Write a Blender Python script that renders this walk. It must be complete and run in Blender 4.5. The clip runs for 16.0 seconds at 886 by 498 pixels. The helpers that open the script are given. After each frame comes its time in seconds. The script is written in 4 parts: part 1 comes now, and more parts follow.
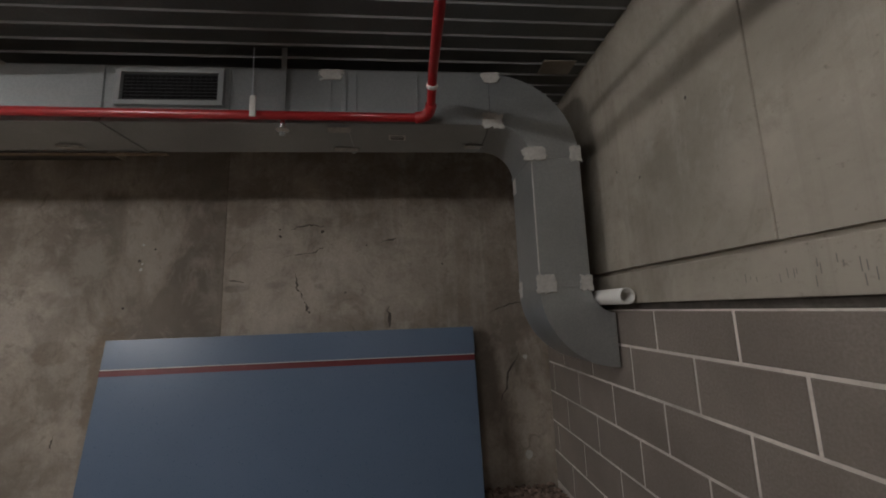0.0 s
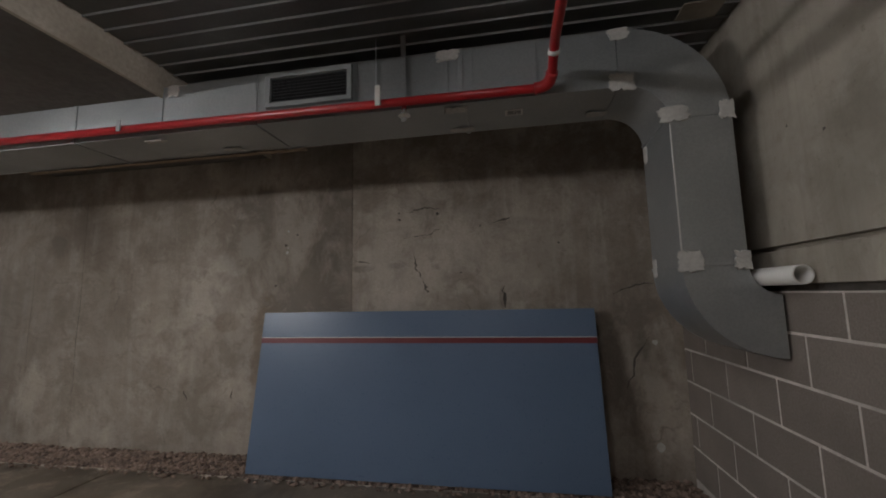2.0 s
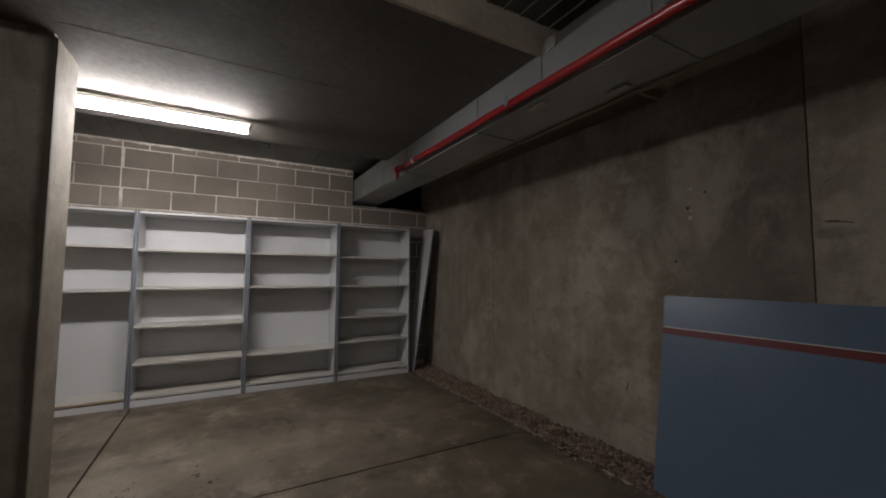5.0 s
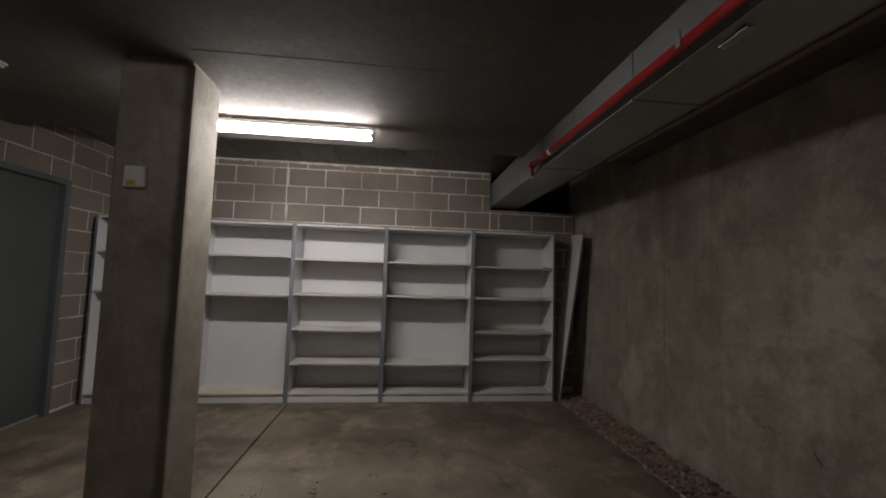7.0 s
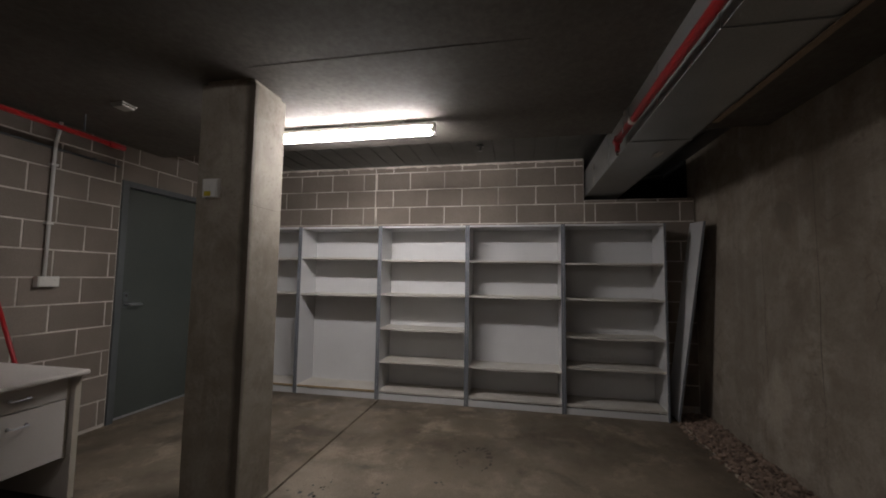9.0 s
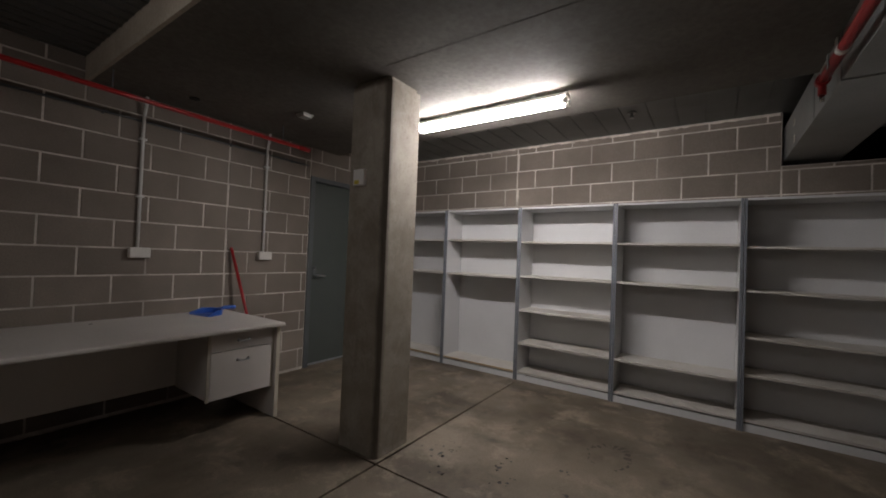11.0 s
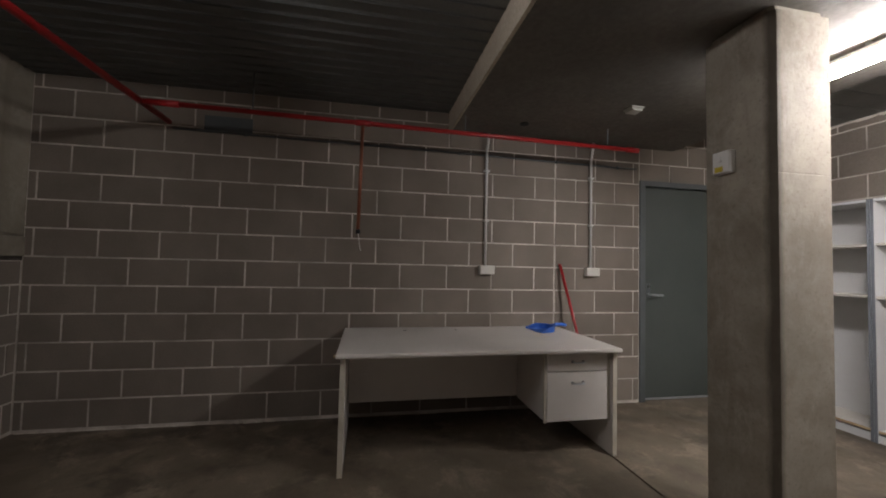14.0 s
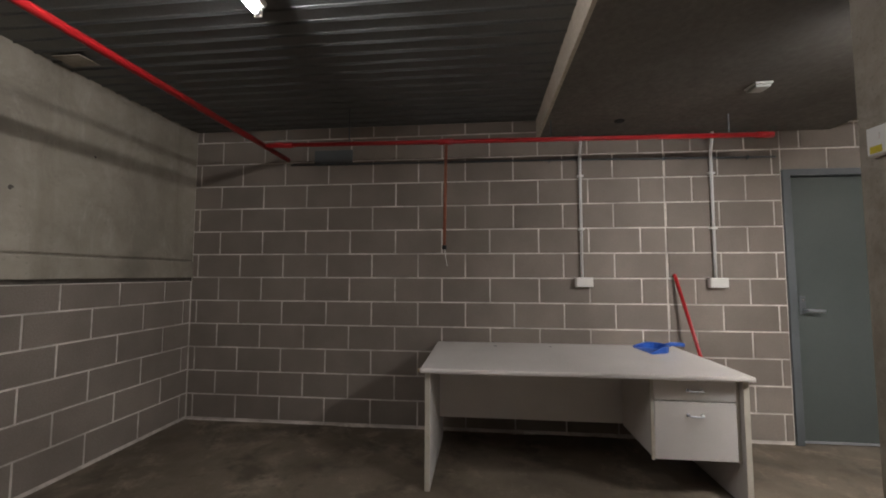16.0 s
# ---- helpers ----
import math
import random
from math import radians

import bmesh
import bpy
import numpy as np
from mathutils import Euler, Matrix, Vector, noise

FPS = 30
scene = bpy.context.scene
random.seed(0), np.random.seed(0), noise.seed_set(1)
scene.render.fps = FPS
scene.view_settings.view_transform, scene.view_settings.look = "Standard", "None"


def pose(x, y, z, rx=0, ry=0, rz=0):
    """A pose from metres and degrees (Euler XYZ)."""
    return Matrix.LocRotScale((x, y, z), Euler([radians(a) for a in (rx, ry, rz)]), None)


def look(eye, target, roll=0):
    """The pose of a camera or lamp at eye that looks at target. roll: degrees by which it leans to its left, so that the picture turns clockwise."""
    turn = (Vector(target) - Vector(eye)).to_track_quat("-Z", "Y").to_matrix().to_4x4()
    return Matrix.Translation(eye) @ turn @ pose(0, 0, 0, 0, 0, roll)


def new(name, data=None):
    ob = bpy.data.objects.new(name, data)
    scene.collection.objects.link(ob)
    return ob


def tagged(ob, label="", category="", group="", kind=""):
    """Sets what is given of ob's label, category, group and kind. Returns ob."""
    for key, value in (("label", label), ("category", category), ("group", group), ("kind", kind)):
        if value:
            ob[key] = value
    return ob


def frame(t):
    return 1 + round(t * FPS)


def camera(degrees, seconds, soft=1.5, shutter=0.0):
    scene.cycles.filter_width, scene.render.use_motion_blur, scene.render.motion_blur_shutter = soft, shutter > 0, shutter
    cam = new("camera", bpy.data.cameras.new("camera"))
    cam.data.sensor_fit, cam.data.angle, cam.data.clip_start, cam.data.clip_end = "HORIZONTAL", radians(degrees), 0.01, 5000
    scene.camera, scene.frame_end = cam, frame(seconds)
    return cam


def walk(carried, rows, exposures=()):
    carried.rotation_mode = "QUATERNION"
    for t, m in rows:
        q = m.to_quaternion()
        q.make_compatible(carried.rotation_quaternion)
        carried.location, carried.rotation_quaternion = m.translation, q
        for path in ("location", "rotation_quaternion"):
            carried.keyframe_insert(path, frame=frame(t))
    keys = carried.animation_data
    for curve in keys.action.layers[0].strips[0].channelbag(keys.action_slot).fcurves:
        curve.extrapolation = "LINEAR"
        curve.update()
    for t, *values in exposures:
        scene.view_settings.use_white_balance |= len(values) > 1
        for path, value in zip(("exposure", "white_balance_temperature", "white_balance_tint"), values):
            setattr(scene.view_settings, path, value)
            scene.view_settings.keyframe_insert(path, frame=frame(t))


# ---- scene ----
cam = camera(97.7, 16.0, soft=1.9)
PATH = [
    (0, (-1.001, 2.223, 1.215), (-0.82, 4.191, 1.525), -2.0),
    (0.5, (-1.012, 2.221, 1.211), (-0.888, 4.201, 1.463), -2.1),
    (1, (-1.028, 2.225, 1.21), (-0.981, 4.21, 1.456), -1.4),
    (1.5, (-1.054, 2.228, 1.204), (-1.139, 4.213, 1.436), -1.2),
    (2, (-1.1, 2.24, 1.201), (-1.434, 4.198, 1.436), -1.2),
    (2.5, (-1.16, 2.259, 1.211), (-1.726, 4.164, 1.437), -1.1),
    (3, (-1.223, 2.314, 1.215), (-2.023, 4.139, 1.389), -0.4),
    (3.5, (-1.338, 2.384, 1.202), (-2.381, 4.082, 1.371), 0.8),
    (4, (-1.425, 2.439, 1.193), (-2.666, 4.0, 1.338), 0.3),
    (4.5, (-1.5, 2.498, 1.194), (-3.045, 3.761, 1.329), -0.9),
    (5, (-1.554, 2.645, 1.214), (-3.297, 3.617, 1.344), 0.3),
    (5.2, (-1.582, 2.688, 1.229), (-3.369, 3.577, 1.356), 0.8),
    (7.3, (-1.993, 3.067, 1.285), (-3.989, 3.116, 1.397), 2.2),
    (7.5, (-2.008, 3.13, 1.26), (-4.004, 3.06, 1.357), 2.4),
    (8, (-2.05, 3.223, 1.263), (-4.026, 2.978, 1.447), 1.6),
    (8.2, (-2.061, 3.245, 1.282), (-4.04, 3.004, 1.447), 0.6),
    (10.3, (-2.302, 3.506, 1.221), (-4.117, 2.667, 1.282), 3.1),
    (10.5, (-2.276, 3.52, 1.246), (-4.054, 2.606, 1.281), 2.9),
    (11, (-2.245, 3.539, 1.244), (-3.893, 2.407, 1.283), 2.2),
    (11.5, (-2.205, 3.527, 1.237), (-3.694, 2.193, 1.271), 1.4),
    (12, (-2.167, 3.518, 1.234), (-3.46, 1.993, 1.268), 1.2),
    (12.5, (-2.147, 3.481, 1.223), (-3.195, 1.778, 1.234), 1.2),
    (13, (-2.21, 3.383, 1.212), (-2.982, 1.538, 1.198), 1.5),
    (13.5, (-2.292, 3.267, 1.216), (-2.916, 1.366, 1.24), 2.1),
    (14, (-2.35, 3.196, 1.224), (-2.732, 1.234, 1.304), 1.3),
    (14.5, (-2.454, 3.183, 1.239), (-2.569, 1.187, 1.292), 2.7),
    (15, (-2.529, 3.183, 1.243), (-2.493, 1.185, 1.309), 1.8),
    (15.5, (-2.554, 3.18, 1.249), (-2.438, 1.187, 1.367), 0.6),
    (16, (-2.555, 3.181, 1.25), (-2.352, 1.196, 1.379), 0.1),
]
walk(cam, [(t, look(eye, target, roll)) for t, eye, target, roll in PATH],
     [(0, -0.25, 6250, 10), (2, -0.27, 6120, 10), (3.5, -0.2, 6250, 10), (5, -1.33, 6350, 10), (7.5, -1.52, 6450, 11), (11, -1.38, 6450, 12),
      (12.5, -1.33, 6450, 11), (13.5, -0.8, 6450, 11), (14, -0.5, 6430, 11), (14.5, -0.14, 6350, 11), (16, 0.1, 6330, 10)])

# ---- light ----
world = bpy.data.worlds.new("world")
scene.world = world
world.use_nodes = True
world.node_tree.nodes["Background"].inputs[0].default_value = (0.5, 0.55, 0.6, 1)
world.node_tree.nodes["Background"].inputs[1].default_value = 0.0
TUBE_POWER = 285.0
TUBE_POWER_NEAR_WALL = 90.0
TUBE_COLOR = (1.0, 0.955, 0.93)

# ---- sizes of the room ----
XC = -6.37      # shelf wall
YA = 5.05       # retaining wall
Z_SLAB = 2.36
Z_DECK = 2.52
Z_TOP = 2.75
X_LEDGE = -3.02
X_EDGE = -5.20
Z_SHELF_DECK = 2.525
Y_GRAVEL = 4.75     # edge of the floor along the gravel
CX0, CX1, CY0, CY1 = -4.303, -3.986, 1.56, 1.904      # column


# ---- materials ----
class Nodes:
    """A small node-tree writer for one material."""

    def __init__(self, name):
        self.mat = bpy.data.materials.new(name)
        self.mat.use_nodes = True
        self.tree = self.mat.node_tree
        self.bsdf = self.tree.nodes["Principled BSDF"]
        self.pos = self.tree.nodes.new("ShaderNodeNewGeometry").outputs["Position"]

    def link(self, a, b):
        self.tree.links.new(a, b)

    def stretched(self, sx, sy, sz):
        n = self.tree.nodes.new("ShaderNodeVectorMath")
        n.operation = "MULTIPLY"
        n.inputs[1].default_value = (sx, sy, sz)
        self.link(self.pos, n.inputs[0])
        return n.outputs[0]

    def noise(self, scale, detail=4.0, rough=0.55, vec=None, distort=0.0):
        n = self.tree.nodes.new("ShaderNodeTexNoise")
        n.inputs["Scale"].default_value = scale
        n.inputs["Detail"].default_value = detail
        n.inputs["Roughness"].default_value = rough
        n.inputs["Distortion"].default_value = distort
        self.link(vec or self.pos, n.inputs["Vector"])
        return n.outputs["Fac"]

    def ramp(self, fac, lo, hi, a=0.0, b=1.0):
        n = self.tree.nodes.new("ShaderNodeMapRange")
        n.inputs["From Min"].default_value, n.inputs["From Max"].default_value = lo, hi
        n.inputs["To Min"].default_value, n.inputs["To Max"].default_value = a, b
        self.link(fac, n.inputs["Value"])
        return n.outputs["Result"]

    def mix(self, fac, a, b, mode="MIX"):
        n = self.tree.nodes.new("ShaderNodeMix")
        n.data_type, n.blend_type = "RGBA", mode
        if isinstance(fac, float):
            n.inputs[0].default_value = fac
        else:
            self.link(fac, n.inputs[0])
        for sock, v in ((n.inputs[6], a), (n.inputs[7], b)):
            if isinstance(v, tuple):
                sock.default_value = (*v, 1)
            else:
                self.link(v, sock)
        return n.outputs[2]

    def bump(self, fac, strength, distance=0.01):
        n = self.tree.nodes.new("ShaderNodeBump")
        n.inputs["Strength"].default_value = strength
        n.inputs["Distance"].default_value = distance
        self.link(fac, n.inputs["Height"])
        self.link(n.outputs[0], self.bsdf.inputs["Normal"])

    def done(self, color, rough, metal=0.0):
        for key, v in (("Base Color", color), ("Roughness", rough), ("Metallic", metal)):
            if isinstance(v, tuple):
                self.bsdf.inputs[key].default_value = (*v, 1)
            elif isinstance(v, (int, float)):
                self.bsdf.inputs[key].default_value = v
            else:
                self.link(v, self.bsdf.inputs[key])
        return self.mat


def surface(name, a, b, scale, rough, metal=0.0, fine=60.0, bump=0.15, spread=(0.35, 0.65), piece=0.0, grain=0.5):
    """A surface that varies between two colours at a large and a fine scale."""
    n = Nodes(name)
    c = n.mix(n.ramp(n.noise(scale), *spread), a, b)
    c = n.mix(n.ramp(n.noise(fine, 3), 0.3, 0.7, 0.0, grain), c, tuple(0.72 * v for v in a))
    if piece:
        info = n.tree.nodes.new("ShaderNodeObjectInfo")
        g = n.tree.nodes.new("ShaderNodeMapRange")
        g.inputs["To Min"].default_value, g.inputs["To Max"].default_value = 1 - piece, 1 + piece
        n.link(info.outputs["Random"], g.inputs["Value"])
        comb = n.tree.nodes.new("ShaderNodeCombineColor")
        for i in range(3):
            n.link(g.outputs[0], comb.inputs[i])
        c = n.mix(1.0, c, comb.outputs[0], "MULTIPLY")
    r = n.ramp(n.noise(fine * 0.5, 2), 0.3, 0.7, max(0.02, rough - 0.08), min(1.0, rough + 0.08))
    n.bump(n.noise(fine, 4), bump, 0.004)
    return n.done(c, r, metal)


def spot(n, cx, cz, sx, sz, edge, wobble, soft):
    """A stain with a ragged outline round a place on the north wall: 1 inside, 0 outside."""
    d = n.tree.nodes.new("ShaderNodeVectorMath")
    d.operation = "DISTANCE"
    d.inputs[1].default_value = (cx / sx, 0.0, cz / sz)
    n.link(n.stretched(1 / sx, 0.0, 1 / sz), d.inputs[0])
    m = n.tree.nodes.new("ShaderNodeMath")
    m.operation = "MULTIPLY_ADD"
    m.inputs[1].default_value = wobble
    n.link(edge, m.inputs[0])
    n.link(d.outputs["Value"], m.inputs[2])
    mid = 1 + wobble * 0.5
    return m.outputs[0], mid + soft, mid - soft


def old_concrete():
    """Weathered retaining wall: pale lime bloom over brown-grey concrete, with runs, blotches and damp stains."""
    n = Nodes("stained_concrete")
    c = n.mix(n.ramp(n.noise(1.2, 9, 0.68, None, 0.5), 0.36, 0.64), (0.262, 0.216, 0.170), (0.52, 0.452, 0.372))
    c = n.mix(n.ramp(n.noise(2.2, 6, 0.7, n.stretched(2.4, 1.0, 0.12), 0.2), 0.48, 0.7, 0.0, 0.6), c, (0.564, 0.505, 0.430))
    c = n.mix(n.ramp(n.noise(2.0, 6, 0.7, n.stretched(1.7, 1.0, 0.10), 0.3), 0.55, 0.7, 0.0, 0.5), c, (0.219, 0.186, 0.151))
    c = n.mix(n.ramp(n.noise(2.9, 9, 0.72, None, 0.35), 0.5, 0.6, 0.0, 0.6), c, (0.219, 0.182, 0.143))
    xyz = n.tree.nodes.new("ShaderNodeSeparateXYZ")
    n.link(n.pos, xyz.inputs[0])
    first_pour = n.ramp(xyz.outputs["X"], -2.292, -2.296)
    c = n.mix(n.ramp(xyz.outputs["X"], -2.292, -2.296, 0.0, 0.16), c, (0.15, 0.124, 0.098))
    edge = n.noise(3.6, 9, 0.74, None, 0.5)
    fine = n.noise(9.0, 8, 0.75, None, 0.4)
    for cx, cz, sx, sz, e, w, soft, amount, tint in (
            (-2.78, 1.55, 0.62, 0.55, edge, 2.4, 0.14, 0.75, (0.167, 0.138, 0.108)),
            (-2.40, 1.5, 0.2, 1.3, edge, 1.6, 0.5, 0.6, (0.15, 0.124, 0.098)),
            (-2.55, 1.75, 0.40, 0.35, edge, 2.2, 0.25, 0.6, (0.146, 0.120, 0.096)),
            (-3.17, 1.62, 0.21, 0.27, fine, 1.6, 0.12, 0.6, (0.175, 0.142, 0.108)),
            (-3.17, 1.63, 0.13, 0.19, fine, 2.4, 0.35, 0.55, (0.430, 0.380, 0.315)),
            (-1.75, 1.17, 0.05, 0.06, fine, 1.2, 0.2, 0.75, (0.15, 0.118, 0.088)),
            (-1.93, 1.427, 0.07, 0.022, fine, 1.6, 0.3, 0.7, (0.14, 0.124, 0.10)),
            (-2.2, 1.41, 0.09, 0.025, fine, 1.6, 0.3, 0.75, (0.14, 0.124, 0.10)),
            (-1.155, 1.18, 0.024, 0.07, fine, 1.0, 0.2, 0.75, (0.13, 0.10, 0.078)),
            (-1.68, 1.86, 0.16, 0.05, fine, 2.6, 0.3, 0.6, (0.17, 0.142, 0.112)),
            (-1.62, 1.60, 0.14, 0.02, fine, 1.8, 0.3, 0.6, (0.52, 0.475, 0.41)),
            (-1.05, 1.72, 0.16, 0.03, fine, 2.2, 0.3, 0.6, (0.17, 0.142, 0.112)),
            (-4.6, 1.0, 0.12, 1.0, edge, 1.8, 0.4, 0.45, (0.24, 0.2, 0.16)),
            (-5.1, 1.7, 0.10, 0.10, fine, 2.4, 0.3, 0.6, (0.18, 0.15, 0.12)),
            (-0.25, 0.62, 0.06, 0.3, fine, 2.4, 0.2, 0.7, (0.12, 0.096, 0.075)),
            (-3.52, 1.30, 0.26, 0.30, edge, 1.8, 0.3, 0.6, (0.543, 0.485, 0.411)),
            (-3.02, 0.72, 0.13, 0.55, fine, 2.4, 0.2, 0.65, (0.209, 0.155, 0.105)),
            (-3.35, 1.02, 0.12, 0.08, fine, 0.8, 0.12, 0.5, (0.199, 0.155, 0.115)),
            (-1.7, 1.45, 0.62, 0.42, edge, 2.6, 0.3, 0.45, (0.522, 0.465, 0.396)),
            (-0.95, 1.5, 0.25, 0.30, fine, 1.8, 0.2, 0.45, (0.502, 0.445, 0.372)),
            (-0.3, 0.75, 0.22, 0.45, edge, 2.2, 0.3, 0.7, (0.157, 0.128, 0.100)),
            (-5.6, 1.1, 0.5, 0.9, edge, 2.4, 0.5, 0.5, (0.251, 0.215, 0.177))):
        v, lo, hi = spot(n, cx, cz, sx, sz, e, w, soft)
        fac = n.ramp(v, lo, hi, 0.0, amount)
        if -3.0 < cx < -2.3:
            # the damp stops at the joint between the two pours
            gate = n.tree.nodes.new("ShaderNodeMath")
            gate.operation = "MULTIPLY"
            n.link(fac, gate.inputs[0])
            n.link(first_pour, gate.inputs[1])
            fac = gate.outputs[0]
        c = n.mix(fac, c, tint)
    c = n.mix(n.ramp(n.noise(2.4, 10, 0.68, None, 0.3), 0.5, 0.6, 0.0, 0.5), c, (0.215, 0.172, 0.134))
    c = n.mix(n.ramp(n.noise(1.9, 10, 0.66, n.stretched(1.0, 1.0, 0.6), 0.25), 0.53, 0.64, 0.0, 0.45), c, (0.57, 0.50, 0.415))
    c = n.mix(n.ramp(n.noise(8.0, 8, 0.76, None, 0.5), 0.56, 0.65, 0.0, 0.5), c, (0.199, 0.163, 0.129))
    c = n.mix(n.ramp(n.noise(13.0, 8, 0.78, None, 0.8), 0.62, 0.74, 0.0, 0.35), c, (0.585, 0.530, 0.458))
    c = n.mix(n.ramp(n.noise(70.0, 4), 0.35, 0.7, 0.0, 0.2), c, (0.188, 0.160, 0.134))
    # hairline crazing, broken up so that only stretches of it show
    warp = n.tree.nodes.new("ShaderNodeTexNoise")
    warp.inputs["Scale"].default_value = 3.0
    warp.inputs["Detail"].default_value = 6.0
    n.link(n.pos, warp.inputs["Vector"])
    wm = n.tree.nodes.new("ShaderNodeVectorMath")
    wm.operation = "MULTIPLY_ADD"
    wm.inputs[1].default_value = (0.55, 0.0, 0.55)
    n.link(warp.outputs["Color"], wm.inputs[0])
    n.link(n.pos, wm.inputs[2])
    cell = n.tree.nodes.new("ShaderNodeTexVoronoi")
    cell.feature = "DISTANCE_TO_EDGE"
    cell.inputs["Scale"].default_value = 1.9
    n.link(wm.outputs[0], cell.inputs["Vector"])
    line = n.tree.nodes.new("ShaderNodeMath")
    line.operation = "MULTIPLY"
    n.link(n.ramp(cell.outputs["Distance"], 0.004, 0.014, 1.0, 0.0), line.inputs[0])
    n.link(n.ramp(n.noise(2.4, 4, 0.6), 0.54, 0.66, 0.0, 0.5), line.inputs[1])
    c = n.mix(line.outputs[0], c, (0.12, 0.098, 0.078))
    n.bump(n.noise(5.0, 12, 0.7, None, 0.5), 1.0, 0.03)
    return n.done(c, 0.88)


def column_concrete():
    """Board-formed column: cloudy pale bloom, brown scuffs, faint runs and small blow holes."""
    n = Nodes("column_concrete")
    c = n.mix(n.ramp(n.noise(2.4, 7, 0.65), 0.38, 0.62), (0.261, 0.228, 0.183), (0.397, 0.355, 0.296))
    c = n.mix(n.ramp(n.noise(2.6, 8, 0.74, n.stretched(1.2, 1.2, 0.8), 0.5), 0.5, 0.64, 0.0, 0.55), c, (0.183, 0.152, 0.117))
    c = n.mix(n.ramp(n.noise(5.0, 8, 0.76, n.stretched(1.2, 1.2, 0.8), 0.5), 0.54, 0.68, 0.0, 0.55), c, (0.481, 0.430, 0.363))
    c = n.mix(n.ramp(n.noise(4.0, 6, 0.7, n.stretched(2.0, 2.0, 0.22), 0.4), 0.56, 0.7, 0.0, 0.4), c, (0.188, 0.158, 0.124))
    c = n.mix(n.ramp(n.noise(60.0, 4), 0.56, 0.75, 0.0, 0.5), c, (0.167, 0.142, 0.110))
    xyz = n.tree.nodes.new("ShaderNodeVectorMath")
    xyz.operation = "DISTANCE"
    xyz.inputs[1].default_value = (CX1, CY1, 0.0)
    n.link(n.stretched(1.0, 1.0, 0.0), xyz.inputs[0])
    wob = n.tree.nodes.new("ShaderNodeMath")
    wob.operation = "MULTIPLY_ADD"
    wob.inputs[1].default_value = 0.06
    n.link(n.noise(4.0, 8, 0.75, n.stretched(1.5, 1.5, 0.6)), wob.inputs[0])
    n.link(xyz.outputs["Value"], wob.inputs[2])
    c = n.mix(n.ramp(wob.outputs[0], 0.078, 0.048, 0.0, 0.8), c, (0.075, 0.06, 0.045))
    n.bump(n.noise(26.0, 7, 0.65), 0.35, 0.006)
    return n.done(c, 0.8)


def smooth_concrete():
    """Formed concrete with blotches, rub marks and blow holes."""
    n = Nodes("formed_concrete")
    c = n.mix(n.ramp(n.noise(1.1, 8, 0.66, None, 0.4), 0.36, 0.64), (0.235, 0.207, 0.165), (0.385, 0.342, 0.280))
    c = n.mix(n.ramp(n.noise(2.6, 9, 0.74, None, 1.1), 0.5, 0.66, 0.0, 0.55), c, (0.185, 0.160, 0.125))
    c = n.mix(n.ramp(n.noise(5.0, 8, 0.76, n.stretched(1, 1, 0.4), 1.0), 0.55, 0.7, 0.0, 0.5), c, (0.45, 0.405, 0.34))
    c = n.mix(n.ramp(n.noise(1.9, 7, 0.7, n.stretched(1, 2.2, 0.14), 0.4), 0.52, 0.68, 0.0, 0.45), c, (0.19, 0.163, 0.125))
    c = n.mix(n.ramp(n.noise(38.0, 5, 0.7), 0.6, 0.72, 0.0, 0.55), c, (0.15, 0.132, 0.105))
    for cy, cz, r, amount, tint in ((3.62, 1.75, 0.09, 0.5, (0.16, 0.138, 0.105)), (3.05, 2.0, 0.2, 0.4, (0.18, 0.155, 0.12)), (3.2, 1.6, 0.12, 0.45, (0.46, 0.41, 0.34)),
                                    (1.5, 1.85, 0.3, 0.4, (0.17, 0.148, 0.118)), (0.6, 1.3, 0.12, 0.55, (0.15, 0.128, 0.1)), (2.6, 1.5, 0.25, 0.35, (0.2, 0.172, 0.13))):
        d = n.tree.nodes.new("ShaderNodeVectorMath")
        d.operation = "DISTANCE"
        d.inputs[1].default_value = (0.0, cy / r, cz / r)
        n.link(n.stretched(0.0, 1 / r, 1 / r), d.inputs[0])
        m = n.tree.nodes.new("ShaderNodeMath")
        m.operation = "MULTIPLY_ADD"
        m.inputs[1].default_value = 2.2
        n.link(n.noise(4.5, 9, 0.74, None, 0.4), m.inputs[0])
        n.link(d.outputs["Value"], m.inputs[2])
        c = n.mix(n.ramp(m.outputs[0], 2.4, 1.6, 0.0, amount), c, tint)
    n.bump(n.noise(18.0, 9, 0.7), 0.45, 0.008)
    return n.done(c, 0.82)


